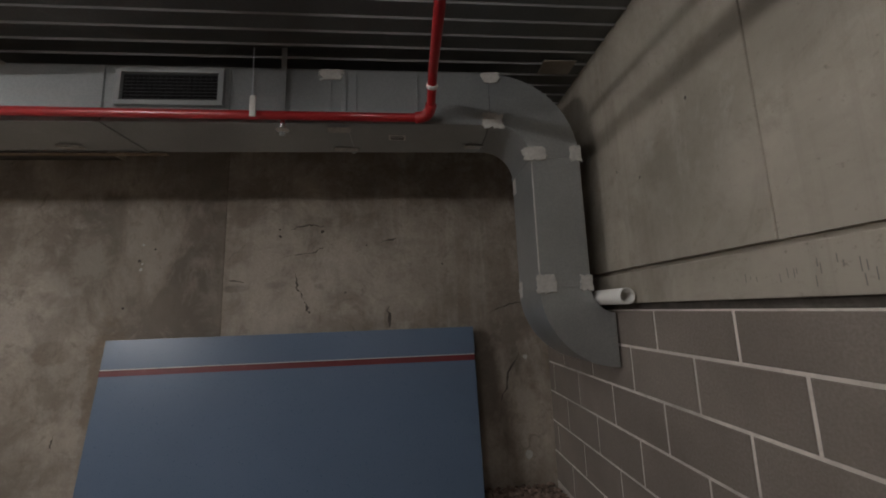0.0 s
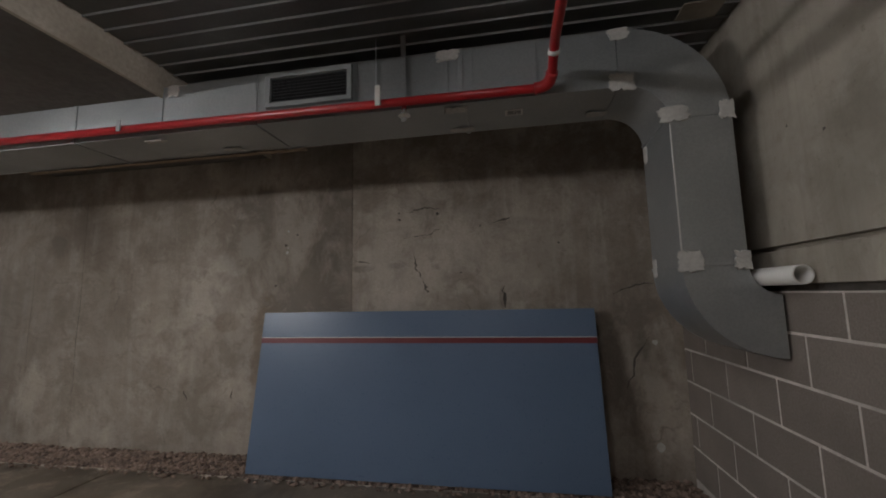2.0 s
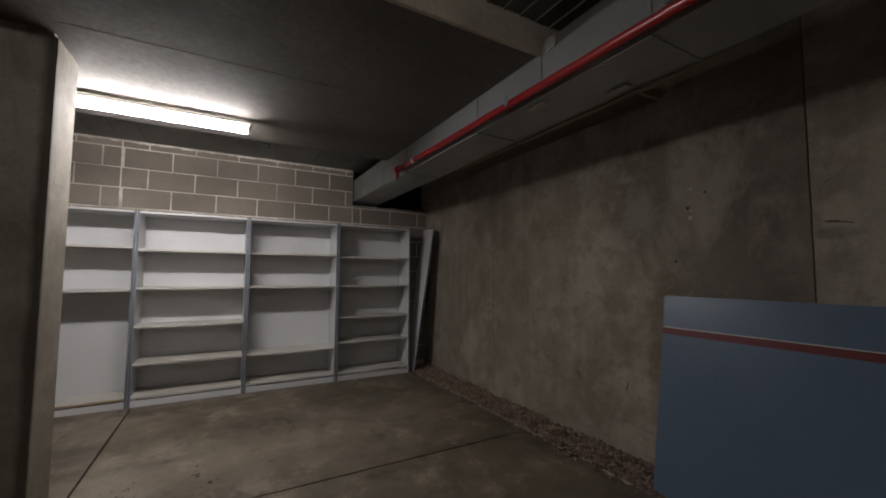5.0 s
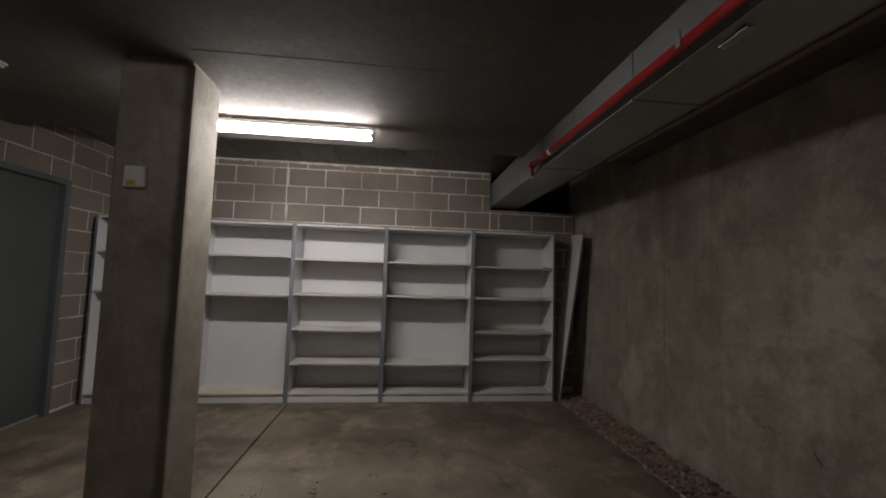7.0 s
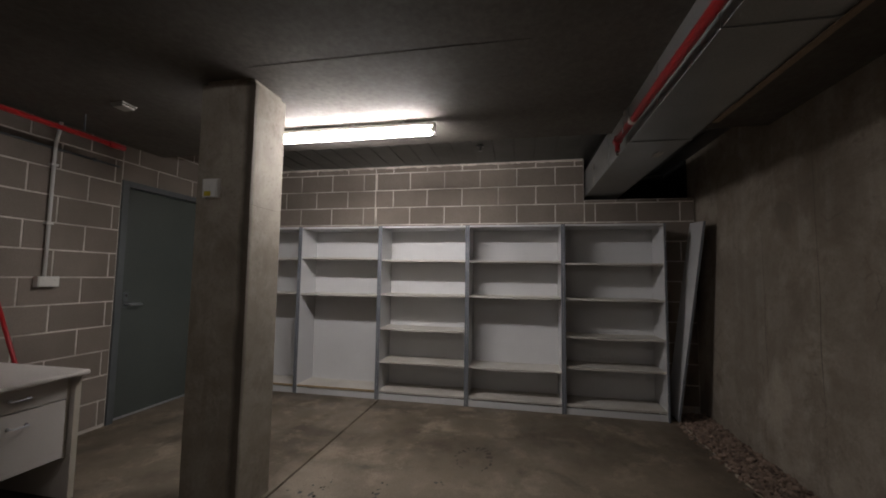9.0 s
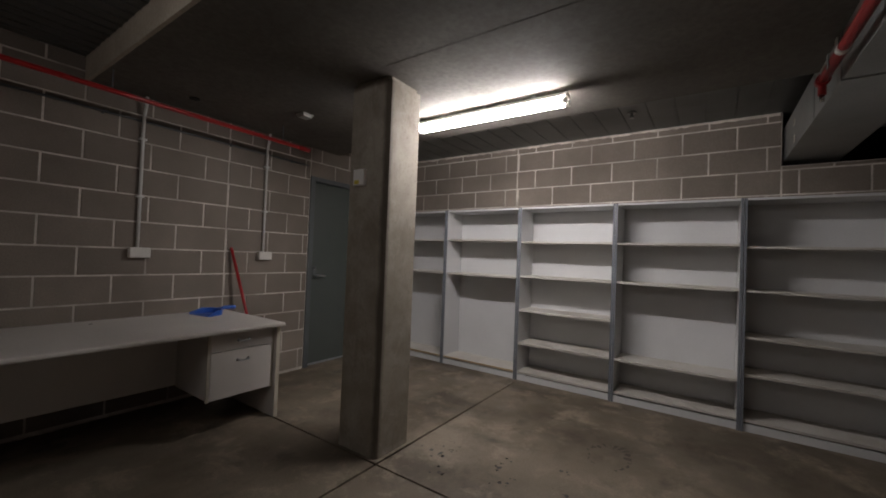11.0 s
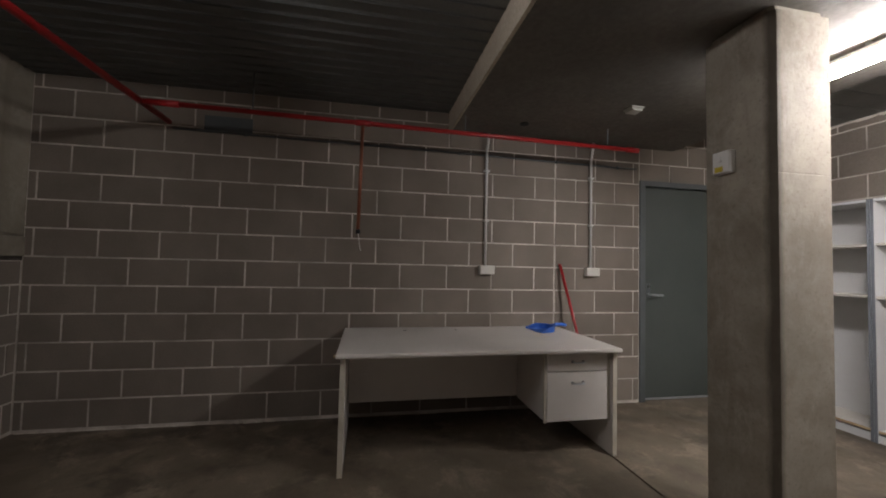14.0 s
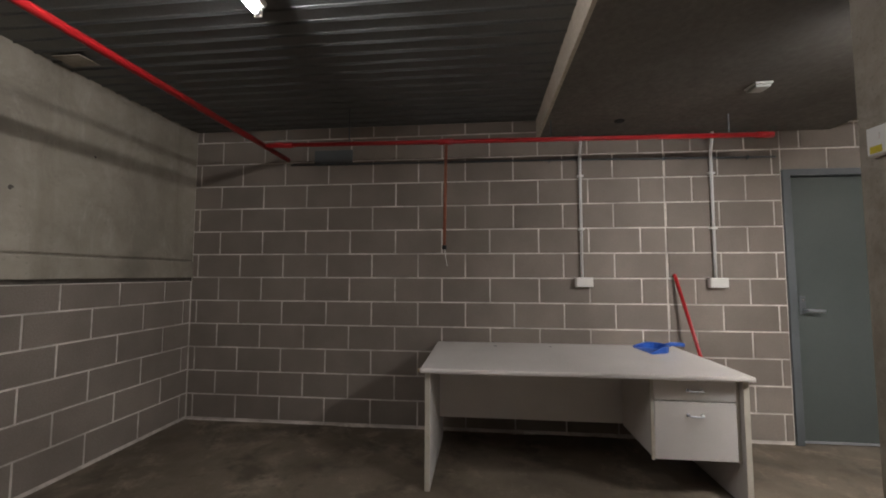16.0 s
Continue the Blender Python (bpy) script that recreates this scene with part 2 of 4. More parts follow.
def floor_concrete():
    """Trowelled floor, brown with dirt, pale where it is worn."""
    n = Nodes("floor_concrete")
    c = n.mix(n.ramp(n.noise(0.9, 7, 0.6), 0.38, 0.62), (0.105, 0.082, 0.057), (0.193, 0.156, 0.114))
    c = n.mix(n.ramp(n.noise(2.1, 8, 0.7, None, 0.35), 0.5, 0.62, 0.0, 0.8), c, (0.065, 0.050, 0.036))
    c = n.mix(n.ramp(n.noise(3.6, 8, 0.74, None, 0.3), 0.52, 0.64, 0.0, 0.75), c, (0.298, 0.246, 0.186))
    c = n.mix(n.ramp(n.noise(16.0, 7, 0.75, None, 0.8), 0.57, 0.7, 0.0, 0.5), c, (0.080, 0.063, 0.045))
    for cx, cy, r, amount, tint in ((-4.42, 2.08, 0.26, 0.75, (0.279, 0.232, 0.177)), (-5.0, 2.95, 0.3, 0.5, (0.052, 0.039, 0.028)), (-4.4, 3.0, 0.5, 0.35, (0.251, 0.205, 0.149)),
                                    (-5.3, 3.7, 0.45, 0.4, (0.060, 0.047, 0.034)), (-4.9, 4.3, 0.3, 0.35, (0.232, 0.186, 0.134)), (-3.0, 0.9, 0.5, 0.3, (0.223, 0.186, 0.139))):
        d = n.tree.nodes.new("ShaderNodeVectorMath")
        d.operation = "DISTANCE"
        d.inputs[1].default_value = (cx / r, cy / r, 0.0)
        n.link(n.stretched(1 / r, 1 / r, 0.0), d.inputs[0])
        m = n.tree.nodes.new("ShaderNodeMath")
        m.operation = "MULTIPLY_ADD"
        m.inputs[1].default_value = 2.4
        n.link(n.noise(3.4, 9, 0.74, None, 0.5), m.inputs[0])
        n.link(d.outputs["Value"], m.inputs[2])
        c = n.mix(n.ramp(m.outputs[0], 2.5, 1.7, 0.0, amount), c, tint)
    c = n.mix(n.ramp(n.noise(90.0, 3), 0.4, 0.7, 0.0, 0.35), c, (0.084, 0.068, 0.052))
    n.bump(n.noise(40.0, 6, 0.6), 0.22, 0.004)
    return n.done(c, n.ramp(n.noise(3.0, 5), 0.35, 0.65, 0.42, 0.72))


def galvanised(name, a, b, rough, metal=0.75):
    """Dull zinc: faint spangle, broad cloudy oxidation, pale scratches, shallow dents."""
    n = Nodes(name)
    v = n.tree.nodes.new("ShaderNodeTexVoronoi")
    v.inputs["Scale"].default_value = 95.0
    n.link(n.pos, v.inputs["Vector"])
    c = n.mix(n.ramp(v.outputs["Distance"], 0.2, 0.7, 0.0, 0.3), a, b)
    c = n.mix(n.ramp(n.noise(1.7, 6, 0.6), 0.35, 0.7, 0.0, 0.55), c, tuple(0.66 * x for x in a))
    c = n.mix(n.ramp(n.noise(5.0, 8, 0.75, n.stretched(1.0, 1.0, 3.0), 0.6), 0.6, 0.72, 0.0, 0.4), c, b)
    n.bump(n.noise(3.0, 2), 0.12, 0.02)
    return n.done(c, n.ramp(n.noise(4.0, 4), 0.3, 0.7, rough - 0.03, rough + 0.06), metal)


def glow(name, color, strength):
    n = Nodes(name)
    n.bsdf.inputs["Emission Color"].default_value = (*color, 1)
    n.bsdf.inputs["Emission Strength"].default_value = strength
    return n.done((0.9, 0.9, 0.9), 0.4)


def mortar():
    """Pale pointing, smeared and dirty in places."""
    n = Nodes("mortar")
    c = n.mix(n.ramp(n.noise(2.3, 5, 0.6), 0.36, 0.6), (0.376, 0.335, 0.291), (0.731, 0.665, 0.592))
    c = n.mix(n.ramp(n.noise(14.0, 6, 0.7), 0.5, 0.7, 0.0, 0.6), c, (0.313, 0.275, 0.234))
    n.bump(n.noise(90.0, 4), 0.5, 0.004)
    return n.done(c, 0.95)


def red_paint():
    """Glossy sprinkler red with a little dust."""
    n = Nodes("red_pipe_paint")
    c = n.mix(n.ramp(n.noise(5.0, 4), 0.4, 0.65), (0.33, 0.011, 0.014), (0.38, 0.018, 0.02))
    return n.done(c, 0.3)


M_OLD = old_concrete()
M_FORM = smooth_concrete()
M_FLOOR = floor_concrete()
M_COLUMN = column_concrete()
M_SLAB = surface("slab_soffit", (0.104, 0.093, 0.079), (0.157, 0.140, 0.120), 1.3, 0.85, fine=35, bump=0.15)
M_LEDGE = surface("ledge_concrete", (0.397, 0.340, 0.267), (0.522, 0.460, 0.372), 3.0, 0.85, fine=50, bump=0.3)
M_DECK = galvanised("deck_steel", (0.20, 0.205, 0.20), (0.28, 0.285, 0.28), 0.5)
# Paler copy of the deck steel: lamp glint painted on the rib lips.
M_LIP_GLINT = galvanised("deck_lip_glint", (0.38, 0.39, 0.38), (0.52, 0.53, 0.52), 0.5, 0.3)
M_BLOCK = surface("grey_block", (0.201, 0.168, 0.140), (0.270, 0.228, 0.191), 2.0, 0.93, fine=120, bump=0.4, piece=0.07)
M_MORTAR = mortar()
M_DUCT = galvanised("duct_steel", (0.40, 0.415, 0.41), (0.56, 0.575, 0.565), 0.34, 0.6)
M_SEALANT = surface("duct_sealant", (0.50, 0.48, 0.44), (0.62, 0.60, 0.55), 8, 0.8, fine=60, bump=0.5)
M_RED = red_paint()
M_BLUE = surface("blue_laminate", (0.105, 0.15, 0.225), (0.12, 0.168, 0.25), 1.2, 0.34, fine=200, bump=0.02, grain=0.12)
M_STRIPE = surface("red_stripe", (0.125, 0.010, 0.012), (0.15, 0.014, 0.016), 3, 0.5, fine=90, bump=0.02, grain=0.12)
M_WHITE = surface("white_laminate", (0.56, 0.56, 0.565), (0.62, 0.62, 0.625), 1.5, 0.4, fine=80, bump=0.03, grain=0.12)
M_SHELF = surface("dusty_shelf_laminate", (0.47, 0.44, 0.39), (0.57, 0.55, 0.51), 3.0, 0.55, fine=70, bump=0.05, grain=0.2)
M_DESK = surface("desk_laminate", (0.60, 0.562, 0.525), (0.68, 0.64, 0.60), 1.7, 0.42, fine=120, bump=0.03, grain=0.12)
M_EDGE = surface("grey_edge_band", (0.13, 0.14, 0.16), (0.17, 0.18, 0.2), 2.0, 0.5, fine=60, bump=0.05, grain=0.12)
M_CHIP = surface("raw_chipboard", (0.42, 0.31, 0.18), (0.52, 0.40, 0.24), 12, 0.85, fine=120, bump=0.3)
M_DOOR = surface("green_grey_door_paint", (0.066, 0.077, 0.071), (0.08, 0.091, 0.085), 1.4, 0.42, fine=60, bump=0.05, grain=0.12)
M_FRAME = surface("door_frame_paint", (0.085, 0.094, 0.098), (0.11, 0.12, 0.125), 2.5, 0.45, fine=50, bump=0.06, grain=0.12)
M_CHROME = surface("chrome", (0.62, 0.62, 0.62), (0.70, 0.70, 0.70), 5, 0.2, 1.0, fine=60, bump=0.02, grain=0.12)
M_ALU = surface("aluminium", (0.55, 0.57, 0.60), (0.66, 0.68, 0.71), 5, 0.35, 0.7, fine=60, bump=0.03, grain=0.12)
M_PLASTIC = surface("white_plastic", (0.70, 0.68, 0.63), (0.76, 0.74, 0.69), 4, 0.4, fine=60, bump=0.02, grain=0.12)
M_OFFWHITE = surface("aged_white_plastic", (0.36, 0.35, 0.32), (0.44, 0.43, 0.40), 4, 0.45, fine=60, bump=0.02, grain=0.12)
M_SWITCH = surface("clean_white_plastic", (0.80, 0.79, 0.76), (0.86, 0.85, 0.82), 4, 0.4, fine=60, bump=0.02, grain=0.08)
M_PVC = surface("grey_conduit", (0.66, 0.65, 0.62), (0.74, 0.73, 0.70), 4, 0.45, fine=60, bump=0.03, grain=0.12)
M_COPPER = surface("painted_copper", (0.30, 0.10, 0.06), (0.36, 0.15, 0.09), 6, 0.4, 0.6, fine=60, bump=0.05)
M_BLUEP = surface("blue_plastic", (0.02, 0.09, 0.40), (0.03, 0.12, 0.48), 5, 0.4, fine=50, bump=0.03, grain=0.12)
# Near-black, for shade in the void and behind the grille, and for black parts.
M_DARK = surface("void_shade_and_black", (0.012, 0.012, 0.012), (0.02, 0.02, 0.02), 4, 0.9, fine=40, bump=0.1)
M_CRACK = surface("crack_dirt", (0.07, 0.06, 0.05), (0.11, 0.094, 0.078), 9, 0.95, fine=60, bump=0.3)
M_OIL = surface("oil_spot", (0.012, 0.01, 0.009), (0.02, 0.017, 0.015), 9, 0.3, fine=60, bump=0.1)
M_PATCH = surface("patch_concrete", (0.06, 0.05, 0.038), (0.13, 0.112, 0.088), 14, 0.8, fine=60, bump=0.6)
M_TAN = surface("rusty_angle", (0.28, 0.2, 0.13), (0.36, 0.27, 0.18), 9, 0.8, fine=60, bump=0.3)
M_GRILLE = surface("grille_paint", (0.24, 0.25, 0.245), (0.30, 0.31, 0.30), 4, 0.45, fine=60, bump=0.03, grain=0.1)
M_BLACK = surface("black_slat", (0.03, 0.03, 0.032), (0.05, 0.05, 0.052), 6, 0.5, fine=60, bump=0.03)
M_SCUFF = surface("scuff", (0.20, 0.185, 0.16), (0.26, 0.24, 0.21), 9, 0.85, fine=60, bump=0.1)
M_CREAM = surface("cream_edge", (0.46, 0.42, 0.34), (0.54, 0.5, 0.42), 9, 0.5, fine=60, bump=0.05, grain=0.1)
M_YELLOW = surface("yellow_label", (0.65, 0.52, 0.04), (0.7, 0.58, 0.06), 9, 0.6, fine=60, bump=0.02)
M_TUBE = glow("tube_glow", TUBE_COLOR, TUBE_POWER)
M_TUBE_2 = glow("tube_glow_near", TUBE_COLOR, TUBE_POWER_NEAR_WALL)


# ---- mesh helpers ----
def box(bm, x0, x1, y0, y1, z0, z1, bevel=0.0):
    vs = [bm.verts.new((x, y, z)) for x in sorted((x0, x1)) for y in sorted((y0, y1)) for z in sorted((z0, z1))]
    fs = [bm.faces.new([vs[i] for i in q]) for q in
          ((0, 1, 3, 2), (4, 6, 7, 5), (0, 4, 5, 1), (2, 3, 7, 6), (0, 2, 6, 4), (1, 5, 7, 3))]
    if bevel:
        es = list({e for f in fs for e in f.edges})
        bmesh.ops.bevel(bm, geom=es, offset=bevel, segments=2, affect="EDGES", profile=0.5)
    return bm


def boxed(x0, x1, y0, y1, z0, z1, bevel=0.0):
    return box(bmesh.new(), x0, x1, y0, y1, z0, z1, bevel)


def rod(bm, points, radius, sides=12):
    """A round bar along a line of points, with closed ends."""
    pts = [Vector(p) for p in points]
    rings = []
    ref = None
    for i, p in enumerate(pts):
        d = ((pts[min(i + 1, len(pts) - 1)] - p).normalized() + (p - pts[max(i - 1, 0)]).normalized()).normalized()
        u = d.orthogonal().normalized() if ref is None else (ref - d * ref.dot(d)).normalized()
        ref = u
        v = d.cross(u)
        rings.append([bm.verts.new(p + radius * (math.cos(a) * u + math.sin(a) * v))
                      for a in (2 * math.pi * k / sides for k in range(sides))])
    for a, b in zip(rings, rings[1:]):
        for k in range(sides):
            bm.faces.new((a[k], a[(k + 1) % sides], b[(k + 1) % sides], b[k])).smooth = True
    bm.faces.new(rings[0][::-1])
    bm.faces.new(rings[-1])
    return bm


def bend(corner, a, b, r, steps=6):
    """Points of a rounded corner between the directions towards a and b."""
    c, u, v = Vector(corner), (Vector(a) - Vector(corner)).normalized(), (Vector(b) - Vector(corner)).normalized()
    out = []
    for i in range(steps + 1):
        t = i / steps
        out.append(c + u * r * (1 - t) ** 2 + v * r * t ** 2)
    return out


def mesh_of(name, bm, material):
    bmesh.ops.recalc_face_normals(bm, faces=bm.faces)
    me = bpy.data.meshes.new(name)
    bm.to_mesh(me)
    bm.free()
    me.materials.append(material)
    return me


def part(name, bm, material, parent=None, label="", m=None):
    ob = new(name, mesh_of(name, bm, material))
    if parent:
        ob.parent = parent
    if m is not None:
        ob.matrix_basis = m
    if label:
        tagged(ob, label)
    return ob


def thing(name, label, category, m=None, group="", kind=""):
    ob = new(name)
    ob.empty_display_size = 0.1
    if m is not None:
        ob.matrix_basis = m
    return tagged(ob, label, category, group, kind)


def structure(name, bm, material, label, category):
    return tagged(part(name, bm, material), label, category, kind="structure")


# ---- floor, ceiling ----
def floor_slabs():
    """Floor in bays, with sawn joints between them."""
    bm = bmesh.new()
    xs, ys, g = (XC - 0.2, -3.955, 0.2), (-0.2, 1.94, Y_GRAVEL + 0.007), 0.007
    for x0, x1 in zip(xs, xs[1:]):
        for y0, y1 in zip(ys, ys[1:]):
            box(bm, x0 + g, x1 - g, y0 + g, y1 - g, -0.15, 0.0)
    return bm


structure("floor", floor_slabs(), M_FLOOR, "worn brown-grey concrete floor with sawn joints", "floor")
structure("ground", boxed(XC - 0.2, 0.2, -0.2, YA + 0.2, -0.2, -0.05), M_CRACK, "dirt under the floor joints and the gravel", "floor")


def deck(x0, x1, y0, y1, z, pitch, rib, deep=0.03, lip=0.011):
    """Steel decking: flat pans with narrow folded ribs that run along x."""
    bm = bmesh.new()
    prof, y = [], y0
    while y < y1:
        p = y + pitch
        prof += [(y, z), (p - rib - 0.006, z), (p - rib - 0.004, z - lip), (p - rib, z - lip), (p - rib - 0.004, z + deep),
                 (p - 0.002, z + deep), (p - 0.006, z - 0.004), (p - 0.003, z - 0.004)]
        y = p
    prof += [(y1 + pitch, z), (y1 + pitch, Z_TOP), (y0, Z_TOP)]
    rings = [[bm.verts.new((x, p, q)) for p, q in prof] for x in (x0, x1)]
    for i in range(len(prof)):
        j = (i + 1) % len(prof)
        f = bm.faces.new((rings[0][i], rings[0][j], rings[1][j], rings[1][i]))
        # one side of each lip takes the second material, a painted highlight
        f.material_index = int(i < len(prof) - 3 and i % 8 == 1)
    return bm


deck_open = structure("ceiling_deck", deck(X_LEDGE + 0.02, 0.15, -0.1, YA + 0.1, Z_DECK, 0.1, 0.012, 0.02), M_DECK, "ribbed galvanised steel decking over the open half of the room", "ceiling")
deck_shelf = structure("ceiling_deck", deck(XC - 0.9, X_EDGE + 0.02, -0.1, YA + 0.1, Z_SHELF_DECK, 0.2, 0.011, 0.0015, 0.005), M_DECK, "ribbed galvanised steel decking above the shelf wall", "ceiling")
deck_open.data.materials.append(M_LIP_GLINT)
deck_shelf.data.materials.append(M_DECK)
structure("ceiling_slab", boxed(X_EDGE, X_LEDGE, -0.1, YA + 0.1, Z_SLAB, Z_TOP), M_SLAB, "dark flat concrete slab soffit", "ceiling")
def soffit_seam():
    bm = bmesh.new()
    box(bm, -3.905, -3.9026, 1.93, 3.4, Z_SLAB - 0.001, Z_SLAB + 0.01)
    return bm


structure("trim", soffit_seam(), M_CRACK, "thin dark formwork seam in the slab soffit", "seam")
structure("trim", boxed(X_LEDGE - 0.001, X_LEDGE + 0.022, 0.0, YA, Z_SLAB - 0.012, Z_DECK + 0.01, 0.004), M_LEDGE, "pale concrete edge of the lower slab", "slab edge")

# ---- walls ----
block_meshes = {}


def block(parent, axis, face, out, u0, u1, z0, z1):
    """One block of a wall; its face stands at face, and out is the way into the room."""
    w, h = round(u1 - u0, 3), round(z1 - z0, 3)
    key = (axis, out, w, h)
    if key not in block_meshes:
        bm = bmesh.new()
        d, e = 0.02, 0.0025
        back = [(0, 0), (w, 0), (w, h), (0, h)]
        front = [(e, e), (w - e, e), (w - e, h - e), (e, h - e)]
        loops = []
        for ring, depth in ((back, -d), (back, -e), (front, 0.0)):
            loops.append([bm.verts.new((u, out * depth, z) if axis == "y" else (out * depth, u, z)) for u, z in ring])
        for a, b in zip(loops, loops[1:]):
            for i in range(4):
                bm.faces.new((a[i], a[(i + 1) % 4], b[(i + 1) % 4], b[i]))
        bm.faces.new(loops[-1])
        block_meshes[key] = mesh_of("block", bm, M_BLOCK)
    ob = new("block", block_meshes[key])
    ob.parent = parent
    ob.location = (u0, face, z0) if axis == "y" else (face, u0, z0)
    return ob


def courses(parent, axis, face, out, spans, z_base, z_end, pitch, even, odd):
    """Running bond. spans: stretches (u0, u1, zmin, even offset, odd offset) of the wall."""
    j = 0.0062
    k = 0
    while z_base + 0.2 * k < z_end - 0.03:
        z0, z1 = z_base + 0.2 * k, min(z_base + 0.2 * (k + 1), z_end)
        for u0, u1, zmin, ev, od in spans:
            if z0 < zmin - 0.05:
                continue
            off = ev if k % 2 == 0 else od
            n = math.floor((u0 - off) / pitch)
            while off + n * pitch < u1 - 0.02:
                a, b = max(u0, off + n * pitch), min(u1, off + (n + 1) * pitch)
                if b - a > 0.03:
                    block(parent, axis, face, out, a + j, b - j, max(z0, 0.0) + j, z1 - j)
                n += 1
        k += 1


def desk_wall():
    bm = bmesh.new()
    t = -0.0035
    box(bm, -4.84, 0.0, -0.2, t, -0.05, Z_TOP)
    box(bm, -5.76, -4.84, -0.2, t, 2.06, Z_TOP)
    box(bm, XC, -5.76, -0.2, t, -0.05, Z_TOP)
    return structure("wall_south", bm, M_MORTAR, "grey concrete block wall with pale mortar joints behind the desk", "wall")


wall_d = desk_wall()
def shelf_wall():
    """Block wall with a service opening left above it, through which the duct leaves."""
    bm = bmesh.new()
    box(bm, XC - 0.2, XC - 0.0035, -0.2, YA, -0.05, 2.085)
    box(bm, XC - 0.2, XC - 0.0035, -0.2, 4.012, 2.085, Z_TOP)
    return bm


# Void surfaces are coloured near-black, so the inner shade is in the colour.
structure("wall_recess", box(box(box(boxed(XC - 0.9, XC - 0.8, 3.9, YA + 0.1, 1.9, Z_TOP), XC - 0.8, XC - 0.2, 3.9, 4.0, 1.9, Z_TOP), XC - 0.8, XC - 0.2, YA, YA + 0.1, 1.9, Z_TOP), XC - 0.8, XC - 0.2, 4.0, YA, 1.9, 2.0), M_DARK, "service void behind the shelf wall, its shade coloured near-black", "void")
wall_c = structure("wall_west", shelf_wall(), M_MORTAR, "grey concrete block wall with pale mortar behind the shelves", "wall")
wall_b = structure("wall_east", boxed(0.0035, 0.25, -0.2, YA, -0.05, 1.186), M_MORTAR, "grey concrete block base wall with pale mortar joints", "wall")


def beam_wall():
    bm = bmesh.new()
    box(bm, -0.012, 0.25, -0.2, YA, 1.215, 1.352, 0.004)
    box(bm, 0.02, 0.25, -0.2, YA, 1.352, 1.372)
    box(bm, 0.0, 0.25, -0.2, 3.171, 1.372, Z_TOP)
    box(bm, -0.007, 0.25, 3.171, YA, 1.372, Z_TOP, 0.003)
    return bm


structure("joint_strip", boxed(0.014, 0.25, -0.2, YA, 1.1865, 1.2145), M_CRACK, "dark recessed joint between blockwork and beam", "joint")
wall_beam = structure("wall_east_upper", beam_wall(), M_FORM, "smooth grey precast concrete beam wall above the blockwork", "wall")


def retaining_wall():
    bm = bmesh.new()
    box(bm, XC - 0.2, -2.299, YA + 0.016, YA + 0.3, -0.2, Z_TOP, 0.004)
    box(bm, -2.31, -2.28, YA + 0.05, YA + 0.3, -0.2, Z_TOP)
    box(bm, -2.29, 0.25, YA, YA + 0.3, -0.2, Z_TOP, 0.004)
    return bm


wall_a = structure("wall_north", retaining_wall(), M_OLD, "stained and cracked old concrete retaining wall", "wall")


# ---- column ----
def column():
    x0, x1, y0, y1, c = CX0, CX1, CY0, CY1, 0.02
    bm = bmesh.new()
    ring = [(x0 + c, y0), (x1 - c, y0), (x1, y0 + c), (x1, y1 - c), (x1 - c, y1), (x0 + c, y1), (x0, y1 - c), (x0, y0 + c)]
    levels = [(0.0, 0.004), (0.03, 0.0), (1.636, 0.0), (1.639, -0.0012), (1.642, 0.0), (Z_SLAB - 0.03, 0.0), (Z_SLAB - 0.029, -0.02), (Z_SLAB, -0.02)]
    cx, cy = (x0 + x1) / 2, (y0 + y1) / 2
    loops = [[bm.verts.new((cx + (x - cx) * (1 + 2 * g / 0.35), cy + (y - cy) * (1 + 2 * g / 0.36), z)) for x, y in ring] for z, g in levels]
    for a, b in zip(loops, loops[1:]):
        for i in range(8):
            bm.faces.new((a[i], a[(i + 1) % 8], b[(i + 1) % 8], b[i]))
    bm.faces.new(loops[-1])
    return bm


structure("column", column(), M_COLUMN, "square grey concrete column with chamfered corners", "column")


def wall_switch():
    sw = thing("wall_switch", "white plastic surface switch box on the concrete column", "switch", pose(CX1, 1.69, 1.728))
    part("back_box", boxed(0, 0.03, -0.045, 0.045, -0.052, 0.052, 0.004), M_SWITCH, sw)
    part("face_plate", boxed(0.0305, 0.036, -0.042, 0.042, -0.05, 0.05, 0.002), M_SWITCH, sw)
    part("label", boxed(0.0365, 0.038, -0.03, 0.012, -0.045, -0.02), M_YELLOW, sw, "yellow warning sticker")
    part("rocker", boxed(0.0362, 0.042, -0.008, 0.008, 0.0, 0.025, 0.002), M_SWITCH, sw)


wall_switch()


